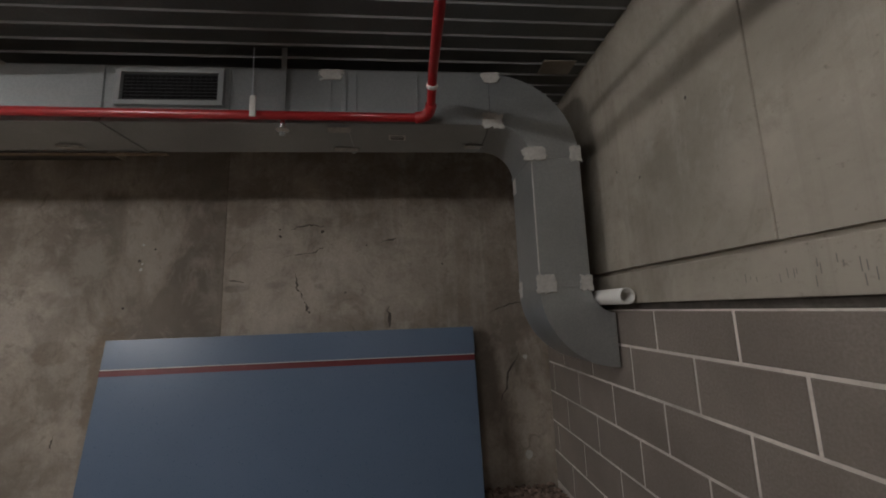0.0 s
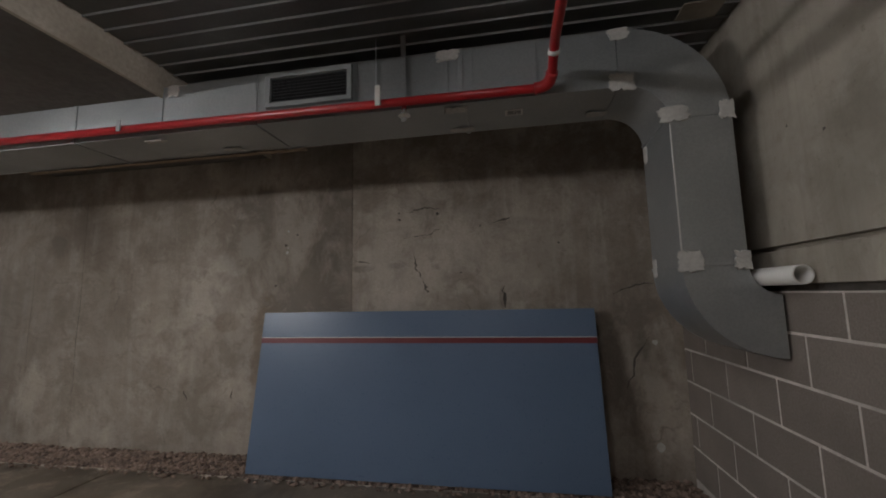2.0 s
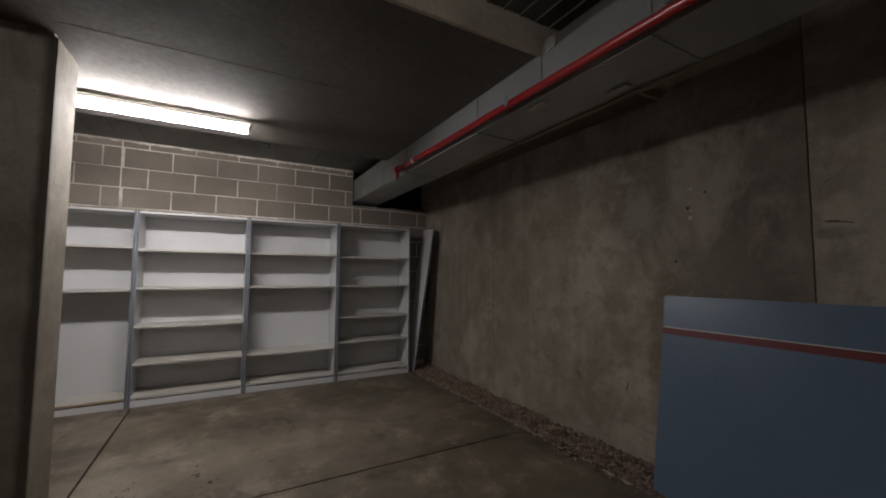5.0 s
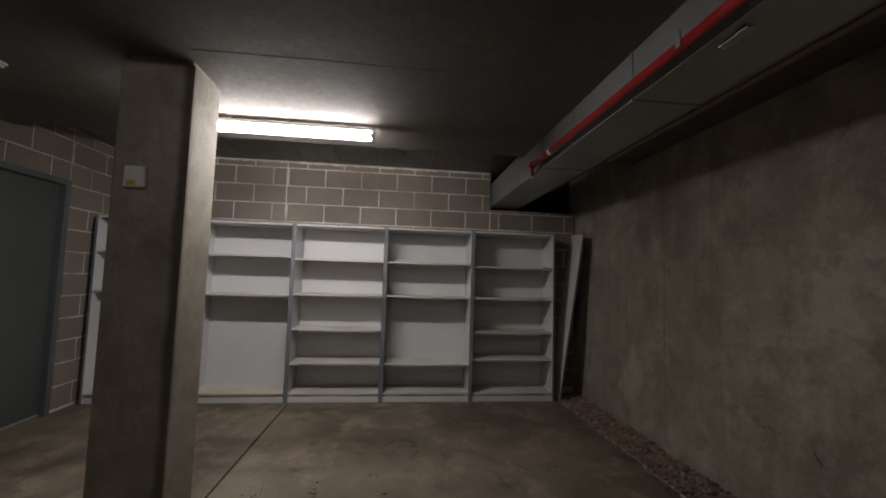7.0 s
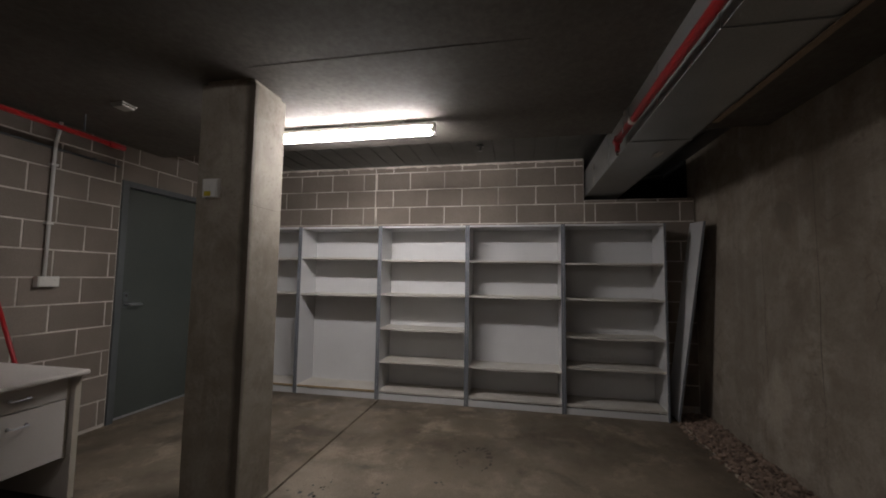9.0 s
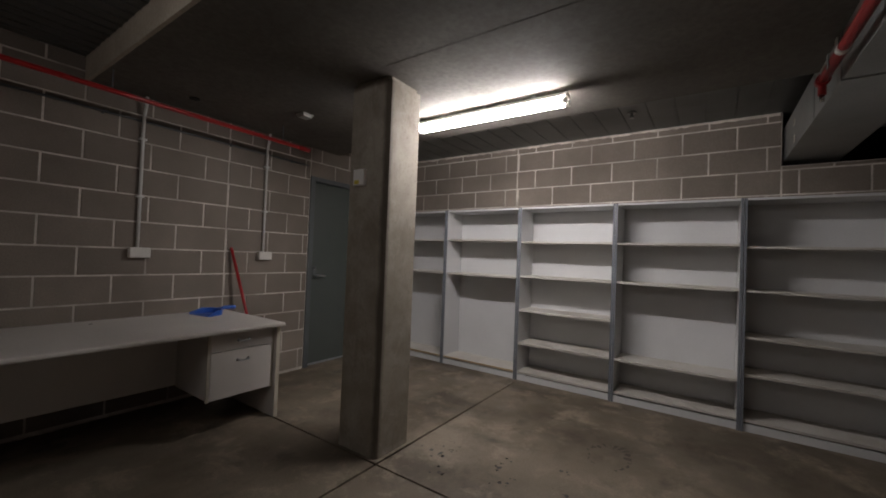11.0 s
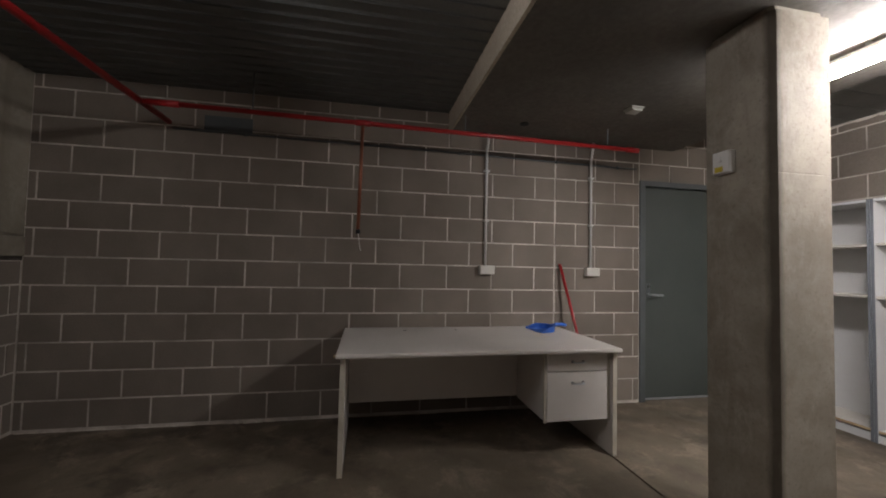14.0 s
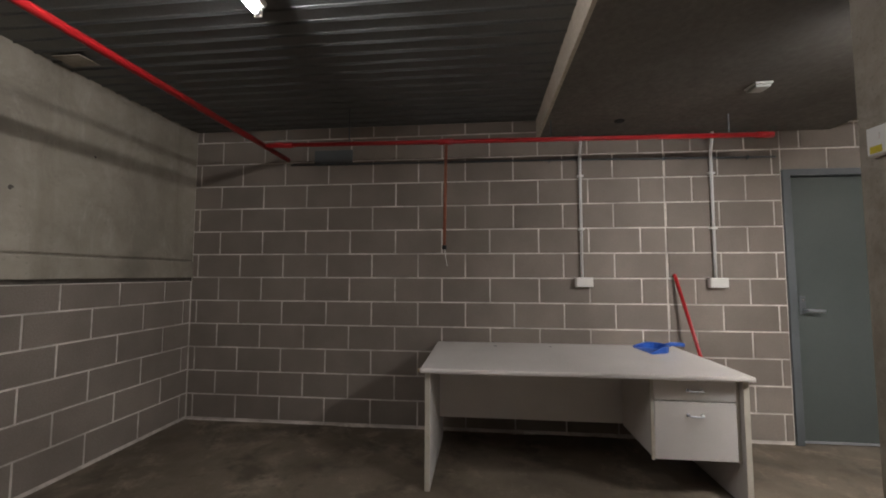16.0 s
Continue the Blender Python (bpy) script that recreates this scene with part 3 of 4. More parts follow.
# ---- shelves ----
def shelf_unit(y0, y1, heights, label, raw_base=False, lean=0.0):
    """Open bookcase against the shelf wall: two sides, a top, shelves, a plinth and a back."""
    w, d, h, t = y1 - y0, 0.336, 1.785, 0.018
    u = thing("bookcase", label, "bookcase", pose(-6.356, y0, 0.0, 0, lean, 0), group="bookcases along the block wall")
    for a in (0.001, w - t - 0.001):
        side = part("side_panel", boxed(0, d, a, a + t, 0, h, 0.001), M_WHITE, u)
        part("edge_band", boxed(d + 0.0005, d + 0.004, a - 0.0005, a + t + 0.0005, 0, h), M_EDGE, side, "grey-blue edge strip")
    part("back_panel", boxed(0.004, 0.010, t + 0.002, w - t - 0.002, 0.07, h - t - 0.001), M_WHITE, u)
    part("top_panel", boxed(0.0, d - 0.002, t + 0.001, w - t - 0.001, h - t, h, 0.001), M_WHITE, u)
    for i, z in enumerate(heights):
        bm = bmesh.new()
        n = 8
        # the boards sag a little in the middle
        rows = []
        for k in range(n + 1):
            y = t + 0.001 + (w - 2 * t - 0.002) * k / n
            s = -0.006 * math.sin(math.pi * k / n) * (i % 3) * 0.5
            rows.append([bm.verts.new((x, y, z + q + s)) for x, q in ((0.011, 0), (d - 0.012, 0), (d - 0.012, -t), (0.011, -t))])
        for a, b in zip(rows, rows[1:]):
            for q in range(4):
                bm.faces.new((a[q], a[(q + 1) % 4], b[(q + 1) % 4], b[q]))
        bm.faces.new(rows[0])
        bm.faces.new(rows[-1])
        part("shelf", bm, M_SHELF, u)
    part("plinth", boxed(d - 0.03, d - 0.012, t + 0.001, w - t - 0.001, 0.0, 0.056, 0.001), M_WHITE, u)
    if raw_base:
        part("bottom_rail", boxed(d - 0.011, d - 0.006, t + 0.001, w - t - 0.001, 0.0725, 0.0895), M_CHIP, u, "bare chipboard edge")
    return u


shelf_unit(0.055, 0.982, (1.45, 1.065, 0.09), "white laminate bookcase with a tall lower bay by the door", True)
shelf_unit(0.984, 1.907, (1.455, 1.062, 0.09), "white laminate bookcase with two upper shelves and bare chipboard base", True)
shelf_unit(1.909, 2.833, (1.435, 1.078, 0.726, 0.385, 0.09), "white laminate bookcase with five shelves, grey edges", False)
shelf_unit(2.835, 3.758, (1.432, 1.08, 0.385, 0.09), "white laminate bookcase with one tall middle bay", False)
shelf_unit(3.760, 4.665, (1.415, 1.078, 0.72, 0.433, 0.09), "shaded white laminate bookcase with five shelves at the row's end", False)

spare = thing("loose_panel", "spare white shelf side panel leaning against the corner wall", "panel", pose(-6.05, 4.735, 0.003, -6.5, 4.0, 0))
part("board", boxed(-0.28, 0.0, 0.0, 0.018, 0.0, 1.80, 0.001), M_WHITE, spare)
part("edge_band", boxed(0.0006, 0.005, -0.0005, 0.0185, 0.0, 1.80), M_EDGE, spare)


# ---- fluorescent lights ----
def tube_batten(x, y0, y1, z_ceiling, glow_material, label):
    """Narrow batten on short brackets with two bare tubes in lampholders; runs along y."""
    u = thing("fluorescent_light", label, "ceiling light", pose(x, (y0 + y1) / 2, z_ceiling))
    h = (y1 - y0) / 2
    bm = bmesh.new()
    prof = [(-0.03, -0.028), (0.03, -0.028), (0.036, -0.05), (0.024, -0.062), (-0.024, -0.062), (-0.036, -0.05)]
    rings = [[bm.verts.new((p, y, q)) for p, q in prof] for y in (-h + 0.004, h - 0.004)]
    for i in range(6):
        j = (i + 1) % 6
        bm.faces.new((rings[0][i], rings[0][j], rings[1][j], rings[1][i]))
    bm.faces.new(rings[0])
    bm.faces.new(rings[1])
    part("tray", bm, M_PLASTIC, u, "white enamelled batten body")
    for s in (-0.03, 0.03):
        tube = part("tube", rod(bmesh.new(), [(s, -h + 0.03, -0.083), (s, h - 0.03, -0.083)], 0.0165, 12), glow_material, u, "glowing fluorescent tube")
        for e in (-1, 1):
            part("tube_cap", rod(bmesh.new(), [(s, e * (h - 0.0295), -0.083), (s, e * (h - 0.0135), -0.083)], 0.0168, 12), M_ALU, tube)
    for e in (-1, 1):
        for s in (-0.03, 0.03):
            part("lampholder", boxed(s - 0.017, s + 0.017, e * (h - 0.013), e * h, -0.101, -0.0625, 0.004), M_PLASTIC, u)
        part("end_cap", boxed(-0.031, 0.031, e * (h - 0.0035), e * (h + 0.004), -0.0615, -0.03, 0.001), M_PLASTIC, u)
    for e in (-0.62, 0.0, 0.62):
        part("bracket", boxed(-0.012, 0.012, e * h - 0.010, e * h + 0.010, -0.0275, -0.0005, 0.002), M_GRILLE, u)
    part("conduit", rod(bmesh.new(), [(0, -h - 0.004, -0.012), (0, -h - 0.42, -0.012)], 0.009, 8), M_PVC, u, "thin grey conduit feeding the batten")
    return u


tube_batten(-4.73, 1.54, 2.77, Z_SLAB, M_TUBE, "lit twin-tube fluorescent batten under the slab beside the column")
def single_batten(x, y0, y1, z_ceiling, drop, glow_material, label):
    """Single bare tube under a folded white batten, on short hangers; runs along y."""
    u = thing("fluorescent_light", label, "ceiling light", pose(x, (y0 + y1) / 2, z_ceiling - drop))
    h = (y1 - y0) / 2
    bm = bmesh.new()
    prof = [(-0.03, 0.05), (0.03, 0.05), (0.038, 0.034), (0.026, 0.019), (-0.026, 0.019), (-0.038, 0.034)]
    rings = [[bm.verts.new((p, y, q)) for p, q in prof] for y in (-h, h)]
    for i in range(len(prof)):
        j = (i + 1) % len(prof)
        bm.faces.new((rings[0][i], rings[0][j], rings[1][j], rings[1][i]))
    bm.faces.new(rings[0])
    bm.faces.new(rings[1])
    part("tray", bm, M_PLASTIC, u, "white enamelled batten body")
    tube = part("tube", rod(bmesh.new(), [(0, -h + 0.03, -0.006), (0, h - 0.03, -0.006)], 0.0165, 12), glow_material, u, "glowing fluorescent tube")
    for e in (-1, 1):
        part("tube_cap", rod(bmesh.new(), [(0, e * (h - 0.0295), -0.006), (0, e * (h - 0.0135), -0.006)], 0.0168, 12), M_ALU, tube)
        part("lampholder", boxed(-0.018, 0.018, e * (h - 0.013), e * h, -0.026, 0.0185, 0.004), M_PLASTIC, u)
    for e in (-0.55, 0.55):
        part("hanger", boxed(-0.012, 0.012, e * h - 0.010, e * h + 0.010, 0.0505, drop - 0.0005, 0.002), M_GRILLE, u)
    return u


single_batten(-1.57, 1.62, 2.86, Z_DECK, 0.11, M_TUBE_2, "lit single-tube fluorescent batten under the steel deck")


def mortar_bead():
    """Uneven mortar packed between the top course and the deck."""
    rng = random.Random(21)
    bm = bmesh.new()
    prev = None
    for k in range(121):
        y = 0.01 + 3.99 * k / 120
        d, h = rng.uniform(0.004, 0.016), rng.uniform(0.012, 0.026)
        ring = [bm.verts.new((XC + 0.0005, y, Z_SHELF_DECK - 0.001)), bm.verts.new((XC + d, y, Z_SHELF_DECK - 0.002)), bm.verts.new((XC + d * 0.8, y, Z_SHELF_DECK - 0.001 - h * 0.6)), bm.verts.new((XC + 0.0005, y, Z_SHELF_DECK - 0.001 - h))]
        if prev:
            for i in range(4):
                bm.faces.new((prev[i], prev[(i + 1) % 4], ring[(i + 1) % 4], ring[i]))
        prev = ring
    return bm


part("mortar_bead", mortar_bead(), M_MORTAR, wall_c, "uneven pale mortar under the deck")

# ---- ductwork ----
DF, DB = 4.03, 4.38      # front and back of the duct
DZ0, DZ1 = 2.13, 2.41


def duct_run(x0, x1):
    return boxed(x0, x1, DF, DB, DZ0, DZ1, 0.003)


def duct_elbow(cx, cz, inner, outer, a0, a1, steps=12):
    """A quarter bend in the plane of the front face; inner and outer radii at its two ends."""
    bm = bmesh.new()
    rings = []
    for i in range(steps + 1):
        t = i / steps
        a = radians(a0 + (a1 - a0) * t)
        r0, r1 = inner[0] + (inner[1] - inner[0]) * t, outer[0] + (outer[1] - outer[0]) * t
        rings.append([bm.verts.new((cx + r * math.cos(a), y, cz + r * math.sin(a))) for r, y in ((r0, DF), (r1, DF), (r1, DB), (r0, DB))])
    for a, b in zip(rings, rings[1:]):
        for k in range(4):
            f = bm.faces.new((a[k], a[(k + 1) % 4], b[(k + 1) % 4], b[k]))
            f.smooth = k in (1, 3)
    bm.faces.new(rings[0])
    bm.faces.new(rings[-1])
    for e in bm.edges:
        if len(e.link_faces) == 2 and e.link_faces[0].smooth != e.link_faces[1].smooth:
            e.smooth = False
    return bm


def ragged(w, h, seed, depth=0.004):
    """A hand-smeared patch of sealant in the xz plane."""
    rng = random.Random(seed)
    bm = bmesh.new()
    n = 34
    loop = []
    for k in range(n):
        a = 2 * math.pi * k / n
        c, s = math.cos(a), math.sin(a)
        q = max(abs(c), abs(s))
        g = rng.uniform(0.86, 1.08) if k % 5 else rng.uniform(0.7, 1.2)
        loop.append((w / 2 * c / q * g, h / 2 * s / q * g))
    back = [bm.verts.new((x, 0.0, z)) for x, z in loop]
    front = [bm.verts.new((x * 0.93, -depth, z * 0.93)) for x, z in loop]
    bm.faces.new(front)
    for i in range(n):
        bm.faces.new((back[i], back[(i + 1) % n], front[(i + 1) % n], front[i]))
    return bm


duct = thing("air_duct", "galvanised rectangular air duct with white sealant patches along the wall", "duct", pose(0, 0, 0))
for a, b in ((XC - 0.7, -4.74), (-4.738, -3.6), (-3.598, -2.42), (-2.418, -1.30), (-1.298, -0.572)):
    part("duct_section", duct_run(a, b), M_DUCT, duct)
for x in (-4.739, -3.599, -2.419, -1.299):
    part("joint_flange", boxed(x - 0.012, x + 0.012, DF - 0.006, DB + 0.006, DZ0 - 0.006, DZ1 + 0.004, 0.002), M_DUCT, duct)
part("upper_elbow", duct_elbow(-0.570, 1.965, (0.165, 0.195), (0.445, 0.448), 90, 0), M_DUCT, duct)
part("drop", boxed(-0.375, -0.122, DF, DB, 1.305, 1.964, 0.003), M_DUCT, duct)
part("lower_elbow", duct_elbow(-0.014, 1.303, (0.108, 0.13), (0.361, 0.385), 180, 270), M_DUCT, duct)
part("joint_flange", boxed(-0.38, -0.118, DF - 0.004, DB + 0.004, 1.955, 1.967, 0.001), M_DUCT, duct)
part("joint_flange", boxed(-0.38, -0.118, DF - 0.004, DB + 0.004, 1.299, 1.311, 0.001), M_DUCT, duct)
# Pale strip added down the drop's front corner as a painted highlight.
part("corner_glint", boxed(-0.377, -0.3715, DF - 0.003, DF - 0.0005, 1.33, 1.93), M_PVC, duct, "pale strip painting the glint on the folded duct corner")
for i, (x, z, w, h) in enumerate(((-2.93, 2.375, 0.07, 0.07), (-1.36, 2.385, 0.12, 0.06), (-0.56, 2.385, 0.09, 0.06), (-0.56, 2.15, 0.11, 0.085),
                                  (-0.355, 1.975, 0.13, 0.075), (-0.145, 1.975, 0.06, 0.085), (-0.345, 1.32, 0.1, 0.09), (-0.145, 1.32, 0.065, 0.085),
                                  (-4.80, 2.36, 0.05, 0.06), (-5.9, 2.30, 0.05, 0.05), (-5.9, 2.17, 0.05, 0.05))):
    part("sealant_patch", ragged(w, h, i), M_SEALANT, duct, m=pose(x, DF - 0.0065, z))
for i, (x, y, w, h) in enumerate(((-1.33, DF + 0.05, 0.12, 0.06), (-1.33, DB - 0.06, 0.14, 0.05), (-3.1, DF + 0.06, 0.12, 0.04), (-2.75, DB - 0.08, 0.12, 0.05),
                                  (-0.62, DB - 0.1, 0.11, 0.05), (-5.0, DB - 0.1, 0.12, 0.05))):
    part("sealant_patch", ragged(w, h, 40 + i), M_SEALANT, duct, m=pose(x, y, DZ0 - 0.0065, 90, 0, 0))
for i, z in enumerate((1.90, 1.31)):
    part("sealant_patch", ragged(0.05, 0.09, 60 + i), M_SEALANT, duct, m=pose(-0.3765, DB - 0.04, z, 0, 0, -90))
part("label", boxed(-1.09, -1.0, DF + 0.12, DF + 0.18, DZ0 - 0.003, DZ0 - 0.0005), M_PLASTIC, duct, "white printed duct label")
for i in range(4):
    part("label_line", boxed(-1.08, -1.01, DF + 0.13 + 0.011 * i, DF + 0.134 + 0.011 * i, DZ0 - 0.0042, DZ0 - 0.0034), M_DARK, duct)
part("support_angle", boxed(-4.45, -2.32, DB - 0.004, DB + 0.028, DZ0 - 0.012, DZ0 - 0.0065, 0.001), M_TAN, duct, "rusty tan support angle")
for x in (-1.364, -1.241, -0.935, -1.84, -3.0, -4.2, -5.3):
    part("standing_seam", boxed(x - 0.003, x + 0.003, DF - 0.005, DF - 0.0005, DZ0 + 0.002, DZ1 - 0.002, 0.001), M_DUCT, duct)
part("standing_seam", boxed(-0.372, -0.124, DF - 0.003, DF - 0.0005, 1.508, 1.513), M_DUCT, duct)
part("hanger", boxed(-1.60, -1.575, DF - 0.012, DF - 0.008, 2.06, Z_DECK), M_DUCT, duct, "flat steel hanger strap")
part("hanger", boxed(-1.735, -1.731, DF - 0.010, DF - 0.007, 2.15, Z_DECK), M_ALU, duct, "thin steel hanger wire")


def air_grille():
    x0, x1, z0, z1 = -2.345, -1.86, 2.205, 2.395
    g = thing("air_grille", "grey louvred air grille set in the side of the duct", "air grille", pose((x0 + x1) / 2, DF - 0.001, z0))
    w, h, b = (x1 - x0) / 2, z1 - z0, 0.025
    # Near-black sheet stands in for the shade inside the duct.
    part("backing", boxed(-w + b, w - b, -0.004, -0.001, b, h - b), M_DARK, g)
    part("frame", box(box(box(boxed(-w, w, -0.024, -0.001, 0, b, 0.002), -w, w, -0.024, -0.001, h - b, h, 0.002), -w, -w + b, -0.024, -0.001, b, h - b), w - b, w, -0.024, -0.001, b, h - b), M_GRILLE, g)
    for k in range(8):
        z = b + (h - 2 * b) * (k + 0.5) / 8
        part("slat", boxed(-w + b, w - b, -0.008, 0.008, -0.001, 0.001), M_BLACK, g, m=pose(0, -0.013, z, 35, 0, 0))
    for k in range(17):
        x = -w + b + (2 * w - 2 * b) * (k + 0.5) / 17
        part("fin", boxed(x - 0.001, x + 0.001, -0.0065, -0.0045, b, h - b), M_BLACK, g)


air_grille()
for y in (1.2, 4.1):
    fx = thing("fixing_plate", "pale grey fixing plate under the steel deck", "plate", pose(-0.17, y, Z_DECK - 0.0115))
    part("sheet", boxed(-0.09, 0.09, -0.06, 0.06, -0.006, 0.0, 0.002), M_FORM, fx)

# ---- red sprinkler pipes ----
PR = 0.021
main_pipe = thing("sprinkler_pipe", "glossy red sprinkler pipe along the duct and under the deck", "pipe", pose(0, 0, 0))
pa, pc, pd = Vector((-4.78, 3.975, 2.165)), Vector((-0.878, 3.985, 2.14)), Vector((-0.865, 0.0, 2.235))
pk = Vector((-0.876, 3.79, 2.245))
pd.z = 2.245
line = [pa] + bend(pc, pa, pk, 0.05) + bend(pk, pc, pd, 0.04) + [pd]
part("pipe", rod(bmesh.new(), line, PR, 14), M_RED, main_pipe)
part("end_fitting", rod(bmesh.new(), [(-4.82, 3.975, 2.165), (-4.77, 3.975, 2.165)], 0.028, 14), M_RED, main_pipe)
part("drop_nipple", rod(bmesh.new(), [(-4.80, 3.975, 2.165), (-4.80, 3.975, 2.095)], 0.016, 10), M_RED, main_pipe)
part("sprinkler_head", rod(bmesh.new(), [(-4.80, 3.975, 2.094), (-4.80, 3.975, 2.062)], 0.010, 8), M_CHROME, main_pipe)
part("elbow_sleeve", rod(bmesh.new(), bend(pc, pa, pk, 0.075, 8), 0.027, 14), M_RED, main_pipe)
part("coupling", rod(bmesh.new(), [pc.lerp(pk, 0.72), pc.lerp(pk, 0.80)], 0.0255, 14), M_PLASTIC, main_pipe, "white joint tape ring")
for x in (-1.70,):
    part("pipe_clip", boxed(x - 0.014, x + 0.014, 3.947, 3.956, 2.122, 2.225, 0.003), M_PLASTIC, main_pipe, "pale steel pipe clip")
for x in (-4.58, -3.2):
    part("pipe_clip", boxed(x - 0.012, x + 0.012, 3.951, 3.957, 2.135, 2.20, 0.002), M_GRILLE, main_pipe, "grey steel pipe clip")
part("joint_tape", rod(bmesh.new(), [(-4.47, 3.9759, 2.1632), (-4.43, 3.976, 2.1629)], 0.0235, 14), M_PLASTIC, main_pipe, "white thread tape at the joint")
part("sprinkler_head", rod(bmesh.new(), [(-1.575, 3.985, 2.118), (-1.575, 3.985, 2.075)], 0.013, 8), M_CHROME, main_pipe)
part("deflector", rod(bmesh.new(), [(-1.575, 3.985, 2.074), (-1.575, 3.985, 2.071)], 0.03, 12), M_CHROME, main_pipe)

side_pipe = thing("sprinkler_pipe", "glossy red sprinkler pipe running in front of the block wall", "pipe", pose(0, 0, 0))
YP = 0.38
part("pipe", rod(bmesh.new(), [(-0.88, YP, 2.245), (-4.50, YP, 2.205)], 0.0165, 14), M_RED, side_pipe)
part("tee", rod(bmesh.new(), [(-2.235, YP, 2.230), (-2.345, YP, 2.229)], 0.022, 14), M_RED, side_pipe)
part("end_cap", rod(bmesh.new(), [(-4.42, YP, 2.206), (-4.53, YP, 2.205)], 0.021, 14), M_RED, side_pipe)
part("coupling", rod(bmesh.new(), [(-0.91, YP, 2.244), (-1.1, YP, 2.242)], 0.021, 14), M_RED, side_pipe)
for x in (-1.55, -3.05, -4.25):
    part("hanger", boxed(x - 0.005, x + 0.005, YP - 0.002, YP + 0.002, 2.235, Z_DECK if x > X_LEDGE else Z_SLAB), M_FRAME, side_pipe)
part("drop_pipe", rod(bmesh.new(), [(-2.29, YP, 2.21), (-2.278, YP, 1.46)], 0.0125, 10), M_COPPER, side_pipe, "brown painted copper drop pipe")
part("loose_wire", rod(bmesh.new(), [(-2.282, YP, 1.43), (-2.290, YP + 0.004, 1.36), (-2.30, YP, 1.31)], 0.0025, 6), M_PLASTIC, side_pipe, "thin pale wire end")
part("drop_cap", rod(bmesh.new(), [(-2.278, YP, 1.459), (-2.278, YP, 1.43)], 0.016, 10), M_DARK, side_pipe)


# ---- electrical on the block wall ----
def power_point(x, label, kink):
    u = thing("power_outlet", label, "power outlet", pose(x, 0, 1.187), group="power outlets above the desk")
    part("box", boxed(-0.066, 0.066, 0.001, 0.045, -0.038, 0.038, 0.004), M_PLASTIC, u)
    part("face_plate", boxed(-0.061, 0.061, 0.0455, 0.050, -0.034, 0.034, 0.002), M_PLASTIC, u)
    for s in (-0.035, 0.035):
        part("rocker", boxed(s - 0.006, s + 0.006, 0.0505, 0.054, 0.006, 0.02, 0.001), M_PLASTIC, u)
    part("conduit", rod(bmesh.new(), [(0.012, 0.016, 0.0385), (0.012, 0.016, 0.95), (0.012, 0.02, 1.02), (0.012 + kink, 0.05, 1.10), (0.012 + kink, 0.06, 1.165)], 0.0115, 10), M_PVC, u)
    for z in (0.42, 0.85):
        part("saddle", boxed(-0.012, 0.036, 0.001, 0.029, z - 0.008, z + 0.008, 0.002), M_PVC, u)


power_point(-3.35, "white double power outlet with grey conduit above the desk", 0.0)
power_point(-4.34, "white double power outlet with grey conduit near the door", 0.004)
cable = thing("surface_conduit", "dark grey conduit clipped along the block wall's top", "conduit", pose(0, 0, 0))
part("conduit", rod(bmesh.new(), [(-0.9, 0.009, 2.195), (-3.0, 0.009, 2.178), (-4.8, 0.009, 2.155)], 0.008, 8), M_FRAME, cable)
for x in (-1.4, -2.2, -3.1, -3.985, -4.6):
    part("saddle", boxed(x - 0.006, x + 0.006, 0.001, 0.02, 2.195 + 0.0103 * (x + 0.9) - 0.014, 2.195 + 0.0103 * (x + 0.9) + 0.014, 0.001), M_FRAME, cable)
plate = thing("blank_plate", "dull blue sheet patch at the top of the block wall", "plate", pose(-1.28, 0, 2.25))
part("sheet", boxed(-0.17, 0.17, 0.001, 0.012, -0.065, 0.065, 0.002), M_FRAME, plate)


def detector(x, y, label):
    u = thing("smoke_detector", label, "detector", pose(x, y, Z_SLAB))
    part("base", boxed(-0.05, 0.05, -0.05, 0.05, -0.012, -0.0005, 0.004), M_OFFWHITE, u)
    part("sensor", boxed(-0.043, 0.043, -0.043, 0.043, -0.03, -0.0125, 0.008), M_OFFWHITE, u)


detector(-4.17, 0.80, "small square white detector on the dark slab soffit")
head = thing("ceiling_sprinkler", "small pendent sprinkler head under the shelf-side deck", "sprinkler", pose(-5.80, 2.98, Z_SHELF_DECK))
part("rosette", rod(bmesh.new(), [(0, 0, -0.0055), (0, 0, -0.014)], 0.034, 16), M_GRILLE, head)
part("body", rod(bmesh.new(), [(0, 0, -0.0145), (0, 0, -0.05)], 0.010, 10), M_GRILLE, head)
part("deflector", rod(bmesh.new(), [(0, 0, -0.0505), (0, 0, -0.054)], 0.022, 12), M_GRILLE, head)
hole = thing("core_hole", "small dark cored hole collar in the slab", "hole", pose(-3.545, 0.33, Z_SLAB))
part("collar", rod(bmesh.new(), [(0, 0, -0.0005), (0, 0, -0.006)], 0.035, 16), M_DARK, hole)


